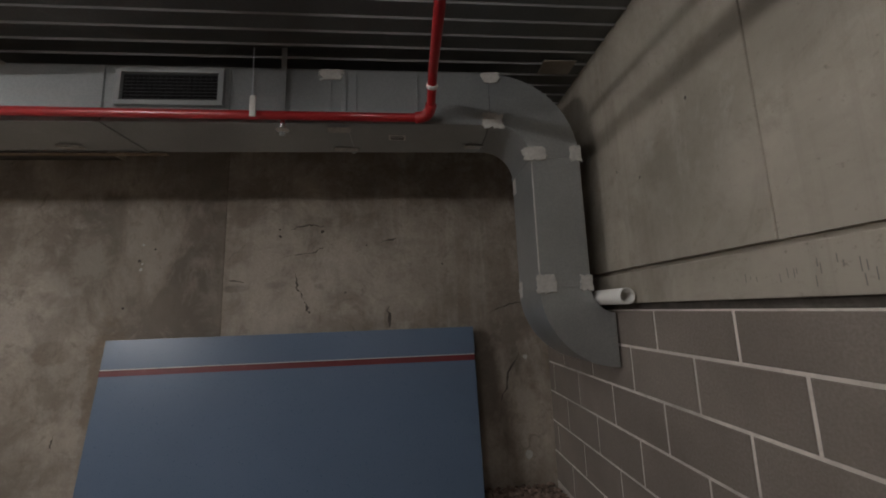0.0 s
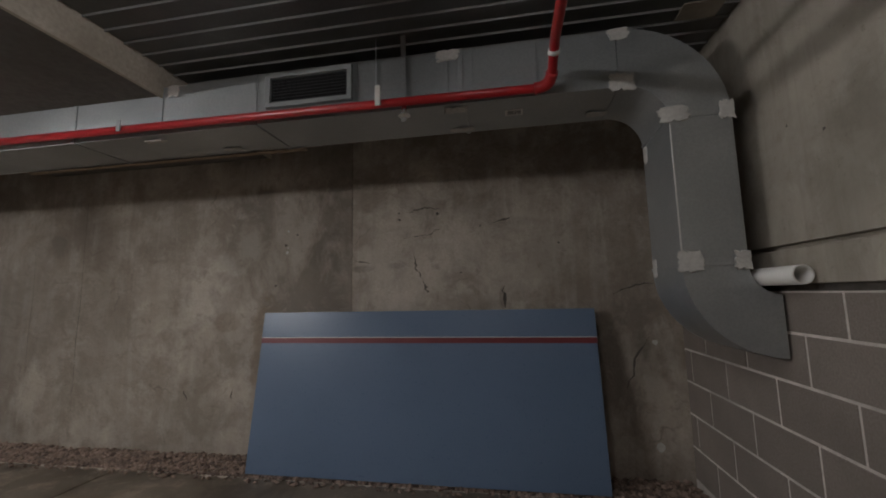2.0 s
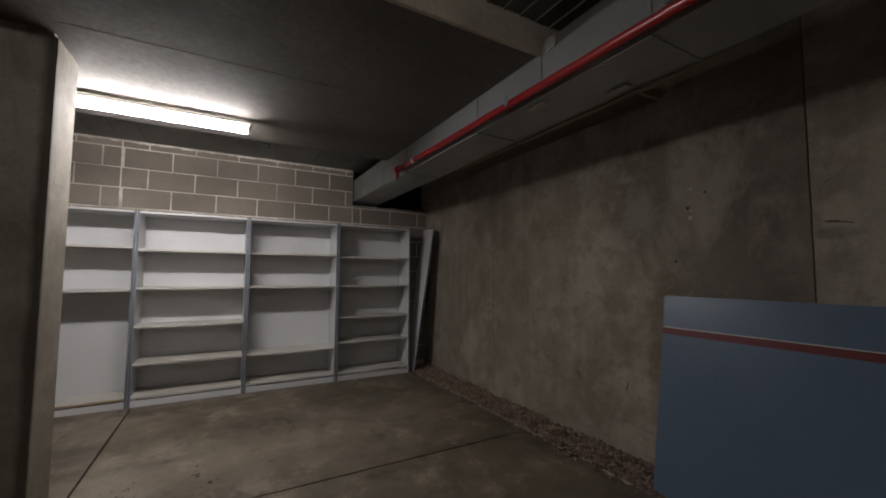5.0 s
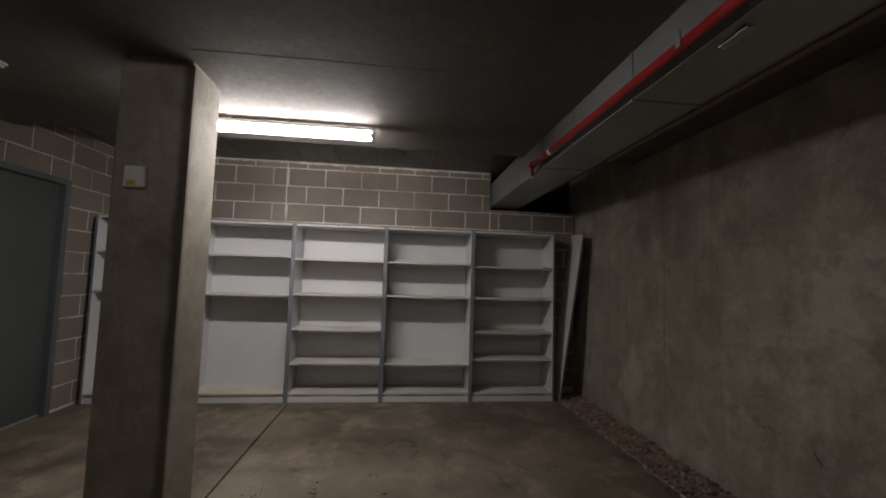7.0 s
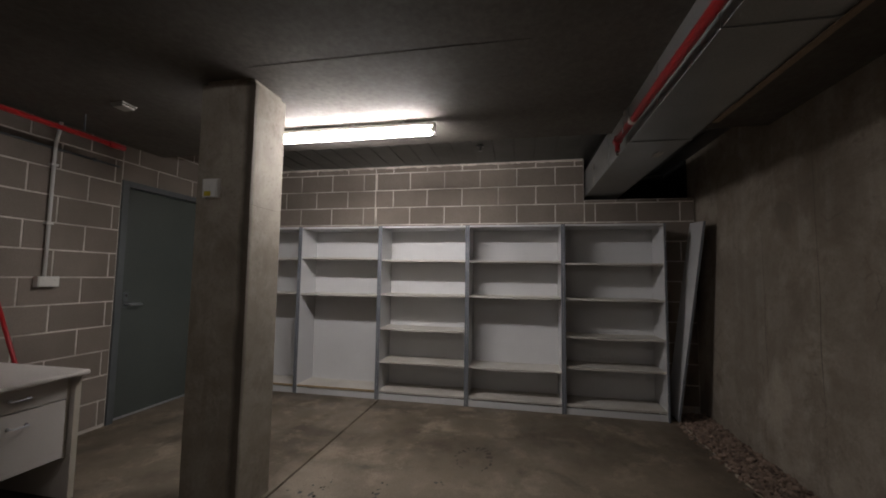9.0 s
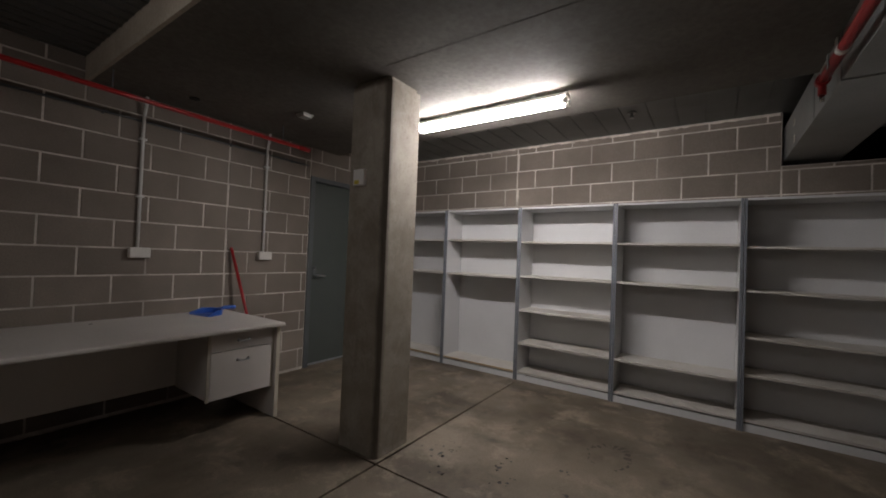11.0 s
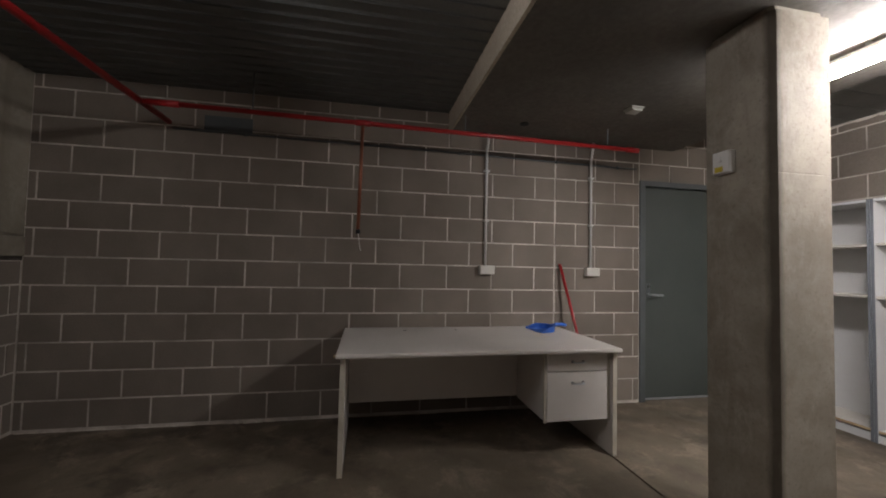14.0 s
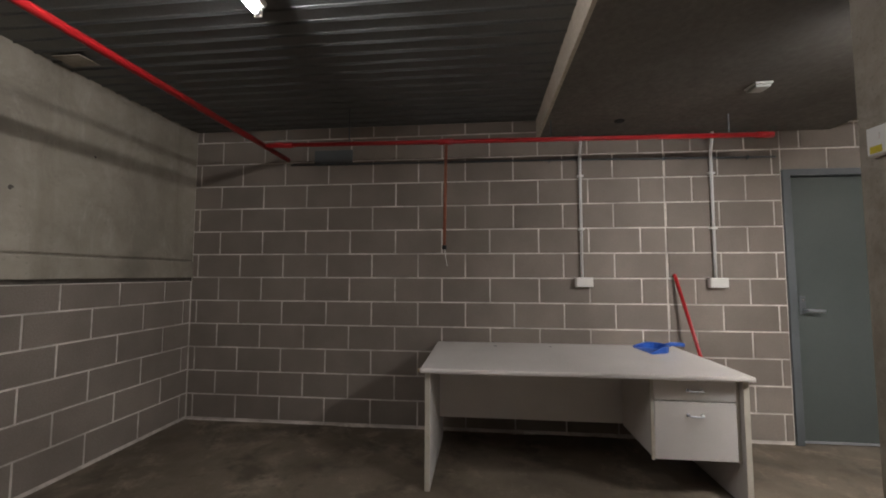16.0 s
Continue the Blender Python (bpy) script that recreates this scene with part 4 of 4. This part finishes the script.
# ---- door ----
def door():
    d = tagged(thing("door_1", "closed green-grey painted steel door in a metal frame", "door", pose(-5.30, 0, 0)), kind="structure")
    fr = box(box(boxed(-0.46, -0.405, -0.15, 0.016, 0.0, 2.055, 0.003), 0.405, 0.46, -0.15, 0.016, 0.0, 2.055, 0.003), -0.4045, 0.4045, -0.15, 0.016, 2.005, 2.055, 0.003)
    part("door_frame", fr, M_FRAME, d, "dark blue-grey pressed metal frame")
    leaf = part("door_leaf", boxed(-0.402, 0.402, -0.075, -0.035, 0.012, 2.002, 0.002), M_DOOR, d)
    part("kick_strip", boxed(-0.402, 0.402, -0.034, -0.026, 0.004, 0.022, 0.002), M_ALU, leaf, "pale metal strip along the bottom")
    part("escutcheon", boxed(0.315, 0.36, -0.0345, -0.029, 0.95, 1.09, 0.003), M_FRAME, leaf)
    part("door_handle", rod(bmesh.new(), [(0.338, -0.029, 0.985), (0.338, 0.018, 0.985)] + bend((0.338, 0.026, 0.985), (0.338, 0, 0.985), (0.2, 0.026, 0.985), 0.015) + [(0.228, 0.026, 0.980)], 0.0095, 10), M_ALU, leaf, "chrome lever handle")
    part("lock_cylinder", rod(bmesh.new(), [(0.338, -0.029, 1.06), (0.338, -0.021, 1.06)], 0.012, 12), M_CHROME, leaf)


door()


# ---- desk ----
def desk():
    x0, x1, y0, y1, h = -4.0, -2.19, 0.008, 0.93, 0.705
    d = thing("office_desk", "pale grey laminate office desk with a two-drawer pedestal", "desk", pose(0, 0, 0))
    part("tabletop", boxed(x0, x1, y0, y1, h - 0.028, h, 0.009), M_DESK, d)
    part("corner_chip", boxed(x1 - 0.004, x1 + 0.012, y1 - 0.03, y1 - 0.008, h - 0.02, h - 0.006, 0.002), M_CHIP, d, "chipped bare corner")
    part("leg_panel", boxed(-2.245, -2.215, 0.12, 0.885, 0.0, h - 0.029, 0.002), M_DESK, d)
    part("leg_panel", boxed(-3.985, -3.955, 0.12, 0.885, 0.0, h - 0.029, 0.002), M_DESK, d)
    for x in (-2.245, -3.985):
        part("edge_strip", boxed(x, x + 0.03, 0.8855, 0.8885, 0.0, h - 0.03, 0.001), M_CREAM, d, "yellowed edge strip")
    part("modesty_panel", boxed(-3.954, -2.246, 0.34, 0.358, 0.235, h - 0.029, 0.001), M_DESK, d)
    ped = part("pedestal", boxed(-3.935, -3.503, 0.359, 0.842, 0.225, h - 0.030, 0.002), M_DESK, d)
    part("edge_strip", boxed(-3.503, -3.486, 0.843, 0.858, 0.225, h - 0.032, 0.001), M_CREAM, ped, "yellowed edge strip")
    part("edge_strip", boxed(-3.952, -3.936, 0.843, 0.858, 0.225, h - 0.032, 0.001), M_CREAM, ped, "yellowed edge strip")
    for z0, z1 in ((0.553, 0.668), (0.232, 0.545)):
        dr = part("drawer", boxed(-3.934, -3.505, 0.8425, 0.860, z0, z1, 0.002), M_DESK, d)
        z = (z0 + z1) / 2 if z1 - z0 < 0.2 else z1 - 0.07
        pts = bend((-3.755, 0.892, z), (-3.755, 0.8605, z), (-3.66, 0.892, z), 0.014)
        pts = [(-3.755, 0.8605, z)] + pts + bend((-3.680, 0.892, z), (-3.76, 0.892, z), (-3.680, 0.8605, z), 0.014) + [(-3.680, 0.8605, z)]
        part("handle", rod(bmesh.new(), pts, 0.005, 8), M_ALU, dr, "bent chrome wire handle")
        for x in (-3.755, -3.680):
            part("handle_foot", rod(bmesh.new(), [(x, 0.8605, z), (x, 0.866, z)], 0.009, 10), M_CHROME, dr)
    for x, y in ((-2.65, 0.17), (-3.06, 0.16)):
        part("cable_mark", rod(bmesh.new(), [(x, y, h + 0.0004), (x, y, h + 0.001)], 0.012, 10), M_CRACK, d, "small dark scuff")


desk()


def dustpan():
    u = thing("dustpan", "bright blue plastic dustpan lying on the desk", "dustpan", pose(-3.77, 0.235, 0.706, 0, 0, -82))
    bm = bmesh.new()
    n, pts = 10, []
    outer, inner = [], []
    for k in range(n + 1):
        a = math.pi * k / n
        outer.append((0.105 * math.cos(a), -0.085 * math.sin(a)))
        inner.append((0.098 * math.cos(a), -0.078 * math.sin(a)))
    outer = [(0.12, 0.085)] + outer + [(-0.12, 0.085)]
    inner = [(0.113, 0.085)] + inner + [(-0.113, 0.085)]
    lo = [bm.verts.new((x, y, 0.0)) for x, y in outer]
    hi = [bm.verts.new((x * 1.05, y * 1.05, 0.045 if y < 0.05 else 0.012)) for x, y in outer]
    hi_in = [bm.verts.new((x, y, 0.044 if y < 0.05 else 0.011)) for x, y in inner]
    lo_in = [bm.verts.new((x * 0.97, y * 0.97, 0.004)) for x, y in inner]
    for rings in ((lo, hi), (hi, hi_in), (hi_in, lo_in)):
        a, b = rings
        for i in range(len(a) - 1):
            bm.faces.new((a[i], a[i + 1], b[i + 1], b[i]))
    bm.faces.new(lo)
    bm.faces.new(lo_in)
    part("pan", bm, M_BLUEP, u)
    part("handle", rod(bmesh.new(), [(0, -0.085, 0.035), (0, -0.13, 0.045), (0, -0.20, 0.042), (0, -0.22, 0.038)], 0.015, 10), M_BLUEP, u)


dustpan()
stick = thing("broom_handle", "red broom handle leaning against the block wall", "broom handle", pose(0, 0, 0))
part("pole", rod(bmesh.new(), [(-4.232, 0.30, 0.012), (-4.031, 0.022, 1.235)], 0.0125, 12), M_RED, stick)
part("end_cap", rod(bmesh.new(), [(-4.0309, 0.0218, 1.2355), (-4.0285, 0.0185, 1.25)], 0.0135, 12), M_RED, stick)


# ---- blue board ----
def blue_board():
    L, h, t = 2.395, 1.10, 0.018
    lean = -9.0
    u = thing("blue_board", "blue laminate board with red stripe leaning on a concrete wall", "board", pose(-2.953, 4.79, 0.006, lean, 0, 0.0))
    part("panel", boxed(0, L, 0, t, 0, h, 0.0015), M_BLUE, u)
    part("stripe", boxed(0, L, -0.0012, -0.0002, h - 0.225, h - 0.188), M_STRIPE, u, "dark red stripe")
    part("pinstripe", boxed(0, L, -0.0012, -0.0002, h - 0.187, h - 0.183), M_PLASTIC, u, "thin white line")
    part("upper_band", boxed(0, L, -0.0012, -0.0002, h - 0.182, h - 0.001), M_BLUE, u)


blue_board()

stub = thing("pvc_pipe", "short open white plastic pipe offcut lying against the duct", "pipe", pose(-0.062, 3.83, 1.247))


def pipe_stub():
    bm = bmesh.new()
    ro, ri, n = 0.036, 0.03, 20
    prof = [(0.25, ro), (0.0, ro), (0.0, ri), (0.2, ri)]
    rings = [[bm.verts.new((r * math.cos(2 * math.pi * k / n), x, r * math.sin(2 * math.pi * k / n))) for k in range(n)] for x, r in prof]
    for a, b in zip(rings, rings[1:]):
        for k in range(n):
            bm.faces.new((a[k], a[(k + 1) % n], b[(k + 1) % n], b[k])).smooth = True
    bm.faces.new(rings[-1])
    return bm


part("sleeve", pipe_stub(), M_PLASTIC, stub)


# ---- gravel, floor marks ----
def gravel():
    rng = random.Random(5)
    vs, fs = [], []
    for i in range(11500):
        x = rng.uniform(XC + 0.05, -0.02)
        y = Y_GRAVEL + 0.012 + 0.3 * rng.random() ** 0.9
        r = rng.choice((0.006, 0.008, 0.01, 0.012, 0.015, 0.018, 0.021))
        z = -0.034 + 0.012 * noise.noise((x * 2.0, y * 4.0, 0.0)) + (0.022 + 0.05 * (y - Y_GRAVEL)) * rng.random() ** 0.5 + r * 0.4
        if rng.random() < 0.03:
            y, z = Y_GRAVEL - rng.uniform(0, 0.07), r * 0.5
        a = rng.uniform(0, math.pi)
        ca, sa = math.cos(a), math.sin(a)
        base = len(vs)
        for dx, dy, dz in ((1.3, 0, 0), (0, 0.9, 0.1), (-1.3, 0, 0), (0, -0.9, 0), (0.3, 0.1, 0.7), (-0.1, 0, -0.7)):
            dx, dy = dx * rng.uniform(0.7, 1.2), dy + rng.uniform(-0.2, 0.2)
            vs.append((x + r * (ca * dx - sa * dy), y + r * (sa * dx + ca * dy), z + r * dz))
        for p, q in ((0, 1), (1, 2), (2, 3), (3, 0)):
            fs += [(base + p, base + q, base + 4), (base + q, base + p, base + 5)]
    me = bpy.data.meshes.new("gravel")
    me.from_pydata(vs, [], fs)
    n = Nodes("gravel_stones")
    geo = n.tree.nodes.new("ShaderNodeNewGeometry")
    c = n.mix(geo.outputs["Random Per Island"], (0.085, 0.055, 0.038), (0.33, 0.235, 0.18))
    c = n.mix(n.ramp(n.noise(60, 3), 0.4, 0.7, 0, 0.4), c, (0.2, 0.17, 0.15))
    me.materials.append(n.done(c, 0.9))
    return tagged(new("gravel", me), "strip of brown and pink gravel along the wall's foot", "gravel", kind="stuff")


gravel()


def ring_patch(cx, cy, rx, ry, seed):
    """A broken rim of dark filler round a worn patch; open on one side."""
    rng = random.Random(seed)
    bm = bmesh.new()
    n, prev = 46, None
    for k in range(n):
        a = 0.5 + 5.4 * k / n
        g = 1 + 0.14 * (rng.random() - 0.5) + 0.05 * math.sin(3 * a)
        w = 0.006 + 0.075 * rng.random() * max(0.0, math.sin(a * 0.55)) ** 2
        pair = [bm.verts.new((cx + (rx * g - s * w) * math.cos(a), cy + (ry * g - s * w) * math.sin(a), 0.0012 + 0.002 * s)) for s in (0, 1)]
        if prev and math.sin(2.3 * k) + rng.random() > 0.35:
            bm.faces.new((prev[0], prev[1], pair[1], pair[0]))
        prev = pair
    for v in [v for v in bm.verts if not v.link_faces]:
        bm.verts.remove(v)
    return bm


def worn_edge():
    """Pale chipped arris of the floor slab along the gravel."""
    rng = random.Random(31)
    bm = bmesh.new()
    prev = None
    for k in range(200):
        x = XC + 0.3 + (abs(XC) - 0.35) * k / 199
        w = 0.004 + 0.03 * rng.random() ** 3
        pair = [bm.verts.new((x, Y_GRAVEL - w, 0.0012)), bm.verts.new((x, Y_GRAVEL + 0.001, 0.0012)), bm.verts.new((x, Y_GRAVEL + 0.001, -0.02))]
        if prev:
            for i in (0, 1):
                bm.faces.new((prev[i], prev[i + 1], pair[i + 1], pair[i]))
        prev = pair
    return bm


tagged(part("trim", worn_edge(), M_LEDGE), "pale chipped edge of the concrete floor slab", "floor edge", kind="structure")


rng = random.Random(11)
spots = bmesh.new()
for i in range(60):
    cx, cy = rng.choice(((-4.31, 2.07), (-4.28, 2.17), (-4.42, 2.17), (-4.43, 2.54), (-4.25, 2.61), (-4.42, 2.92), (-4.6, 2.88), (-4.14, 2.3)))
    cx, cy = cx + rng.gauss(0, 0.04), cy + rng.gauss(0, 0.04)
    r = rng.choice((0.003, 0.004, 0.005, 0.007, 0.009, 0.013))
    one = [spots.verts.new((cx + r * rng.uniform(0.7, 1.4) * math.cos(a), cy + r * rng.uniform(0.7, 1.2) * math.sin(a), 0.0012)) for a in (k * math.pi / 4 for k in range(8))]
    spots.faces.new(one)
tagged(part("oil_spots", spots, M_OIL), "scatter of dark oil spots on the concrete floor", "stain", kind="stuff")
tagged(part("floor_patch", ring_patch(-4.95, 3.04, 0.19, 0.13, 3), M_PATCH), "dark rough repair patch in the concrete floor", "patch", kind="structure")


# ---- cracks in the retaining wall ----
def crack(points, width, seed, y):
    """A jagged dark crack along a rough line on the wall."""
    rng = random.Random(seed)
    bm = bmesh.new()
    pts = []
    for (xa, za), (xb, zb) in zip(points, points[1:]):
        for k in range(6):
            t = k / 6
            pts.append((xa + (xb - xa) * t + rng.uniform(-0.012, 0.012), za + (zb - za) * t + rng.uniform(-0.006, 0.006)))
    pts.append(points[-1])
    prev = None
    for i, (x, z) in enumerate(pts):
        w = 0.8 * width * rng.uniform(0.15, 1.0) * math.sin(math.pi * (i + 0.6) / (len(pts) + 0.2))
        horiz = abs(points[-1][0] - points[0][0]) > abs(points[-1][1] - points[0][1])
        pair = [bm.verts.new((x - (0 if horiz else w), y, z - (w if horiz else 0))), bm.verts.new((x + (0 if horiz else w), y, z + (w if horiz else 0)))]
        if prev:
            bm.faces.new((prev[0], prev[1], pair[1], pair[0]))
        prev = pair
    return bm


for i, (pts, w) in enumerate((
        (((-1.80, 1.52), (-1.79, 1.40), (-1.73, 1.30)), 0.010), (((-1.73, 1.30), (-1.70, 1.22)), 0.02), (((-1.15, 1.25), (-1.14, 1.10)), 0.016),
        (((-1.86, 1.82), (-1.72, 1.86), (-1.60, 1.84)), 0.008), (((-1.20, 1.72), (-1.08, 1.75)), 0.010), (((-1.90, 1.62), (-1.66, 1.66), (-1.60, 1.70)), 0.006),
        (((-2.26, 1.47), (-2.15, 1.45)), 0.010), (((-0.44, 1.18), (-0.26, 1.24), (-0.12, 1.26)), 0.010), (((-0.36, 0.55), (-0.30, 0.75), (-0.2, 0.9)), 0.014))):
    part("crack", crack(pts, w, i, YA - 0.001), M_CRACK, wall_a)
for i, (pts, w) in enumerate(((((-4.82, 0.25), (-4.81, 2.1)), 0.004), (((-5.33, 0.3), (-5.34, 2.1)), 0.003), (((-3.72, 0.48), (-3.70, 0.40)), 0.01), (((-3.30, 0.50), (-3.29, 0.42)), 0.01), (((-2.72, 1.10), (-2.60, 0.8), (-2.75, 0.5)), 0.008))):
    part("crack", crack(pts, w, 20 + i, YA + 0.015), M_CRACK, wall_a)

def pit(cx, cz, r, seed, y):
    """A small ragged blow hole or lime fleck on the wall's face."""
    rng = random.Random(seed)
    bm = bmesh.new()
    bm.faces.new([bm.verts.new((cx + r * rng.uniform(0.6, 1.3) * math.cos(a), y, cz + r * rng.uniform(0.6, 1.3) * math.sin(a))) for a in (k * math.pi / 4 for k in range(8))])
    return bm


for i, (x, z, r) in enumerate(((-1.616, 1.808, 0.013), (-1.915, 1.825, 0.009), (-1.912, 1.775, 0.010), (-1.30, 1.70, 0.008), (-0.75, 1.55, 0.008), (-1.45, 1.36, 0.007))):
    part("blow_hole", pit(x, z, r, i, YA - 0.001), M_CRACK, wall_a)
for i, (x, z, r) in enumerate(((-2.86, 1.62, 0.010), (-2.76, 1.70, 0.009), (-2.94, 1.30, 0.009))):
    part("blow_hole", pit(x, z, r, 20 + i, YA + 0.015), M_CRACK, wall_a)
for i, (x, z, r) in enumerate(((-2.84, 1.735, 0.009), (-2.845, 1.56, 0.012), (-2.84, 1.60, 0.007))):
    part("lime_fleck", pit(x, z, r, 40 + i, YA + 0.015), M_SEALANT, wall_a)
part("lime_fleck", pit(-0.17, 0.86, 0.018, 60, YA - 0.001), M_SEALANT, wall_a)
part("lime_fleck", pit(-0.19, 0.20, 0.03, 61, YA - 0.001), M_SEALANT, wall_a)
for i, (y, z, r) in enumerate(((3.73, 1.745, 0.007), (3.42, 1.93, 0.007), (3.9, 1.83, 0.005), (2.7, 1.66, 0.006), (1.35, 1.72, 0.014), (0.9, 2.02, 0.009), (2.2, 2.1, 0.008))):
    rng_y = random.Random(90 + i)
    hole_bm = bmesh.new()
    hole_bm.faces.new([hole_bm.verts.new((-0.0078 if y > 3.171 else -0.0008, y + r * rng_y.uniform(0.6, 1.3) * math.cos(a), z + r * rng_y.uniform(0.6, 1.3) * math.sin(a))) for a in (k * math.pi / 4 for k in range(8))])
    part("blow_hole", hole_bm, M_CRACK, wall_beam)
scuff_rng = random.Random(8)
for i in range(16):
    y, z = scuff_rng.uniform(2.95, 3.3), scuff_rng.uniform(1.24, 1.30)
    part("scuff", boxed(-0.0124, -0.0118, y - 0.0012, y + 0.0012, z - scuff_rng.uniform(0.004, 0.02), z + scuff_rng.uniform(0.004, 0.02)), M_SCUFF, wall_beam)

def wall_foot():
    """Uneven droppings of mortar along the foot of the desk wall."""
    rng = random.Random(44)
    bm = bmesh.new()
    prev = None
    for k in range(181):
        x = -0.02 - 4.8 * k / 180
        lump = 1.0 + 3.0 * max(0.0, noise.noise((x * 2.3, 7.0, 0.0)))
        d, h = rng.uniform(0.004, 0.012) * lump, rng.uniform(0.003, 0.008) * lump
        row = [bm.verts.new((x, 0.001, h)), bm.verts.new((x, 0.4 * d, h * 0.9)), bm.verts.new((x, d, 0.0006))]
        if prev:
            for i in (0, 1):
                bm.faces.new((prev[i], prev[i + 1], row[i + 1], row[i]))
        prev = row
    return bm


part("mortar_dropping", wall_foot(), M_MORTAR, wall_d, "rough mortar droppings along the wall's foot")

# ---- blocks ----
courses(wall_d, "y", 0.0, 1, ((-3.985, 0.0, 0.0, -0.843, -0.65), (-4.84, -3.985, 0.0, -4.385, -4.19), (-5.76, -4.84, 2.06, -5.17, -4.98), (XC, -5.76, 0.0, -6.0, -6.17)), 0.018, Z_DECK, 0.393, 0, 0)
courses(wall_b, "x", 0.0, -1, ((0.0, 2.2, 0.0, 0.858, 0.669),), 0.02, 1.186, 0.391, 0, 0)
courses(wall_b, "x", 0.0, -1, ((2.2, YA, 0.0, 3.56, 3.36),), 0.02, 1.186, 0.4, 0, 0)
courses(wall_c, "x", XC, 1, ((0.0, 1.705, 0.0, 1.36, 1.56), (1.705, 4.012, 0.0, 1.92, 2.12)), 0.05, Z_SHELF_DECK, 0.4, 0, 0)
courses(wall_c, "x", XC, 1, ((4.012, YA, 0.0, 1.92, 2.12),), 0.05, 2.085, 0.4, 0, 0)
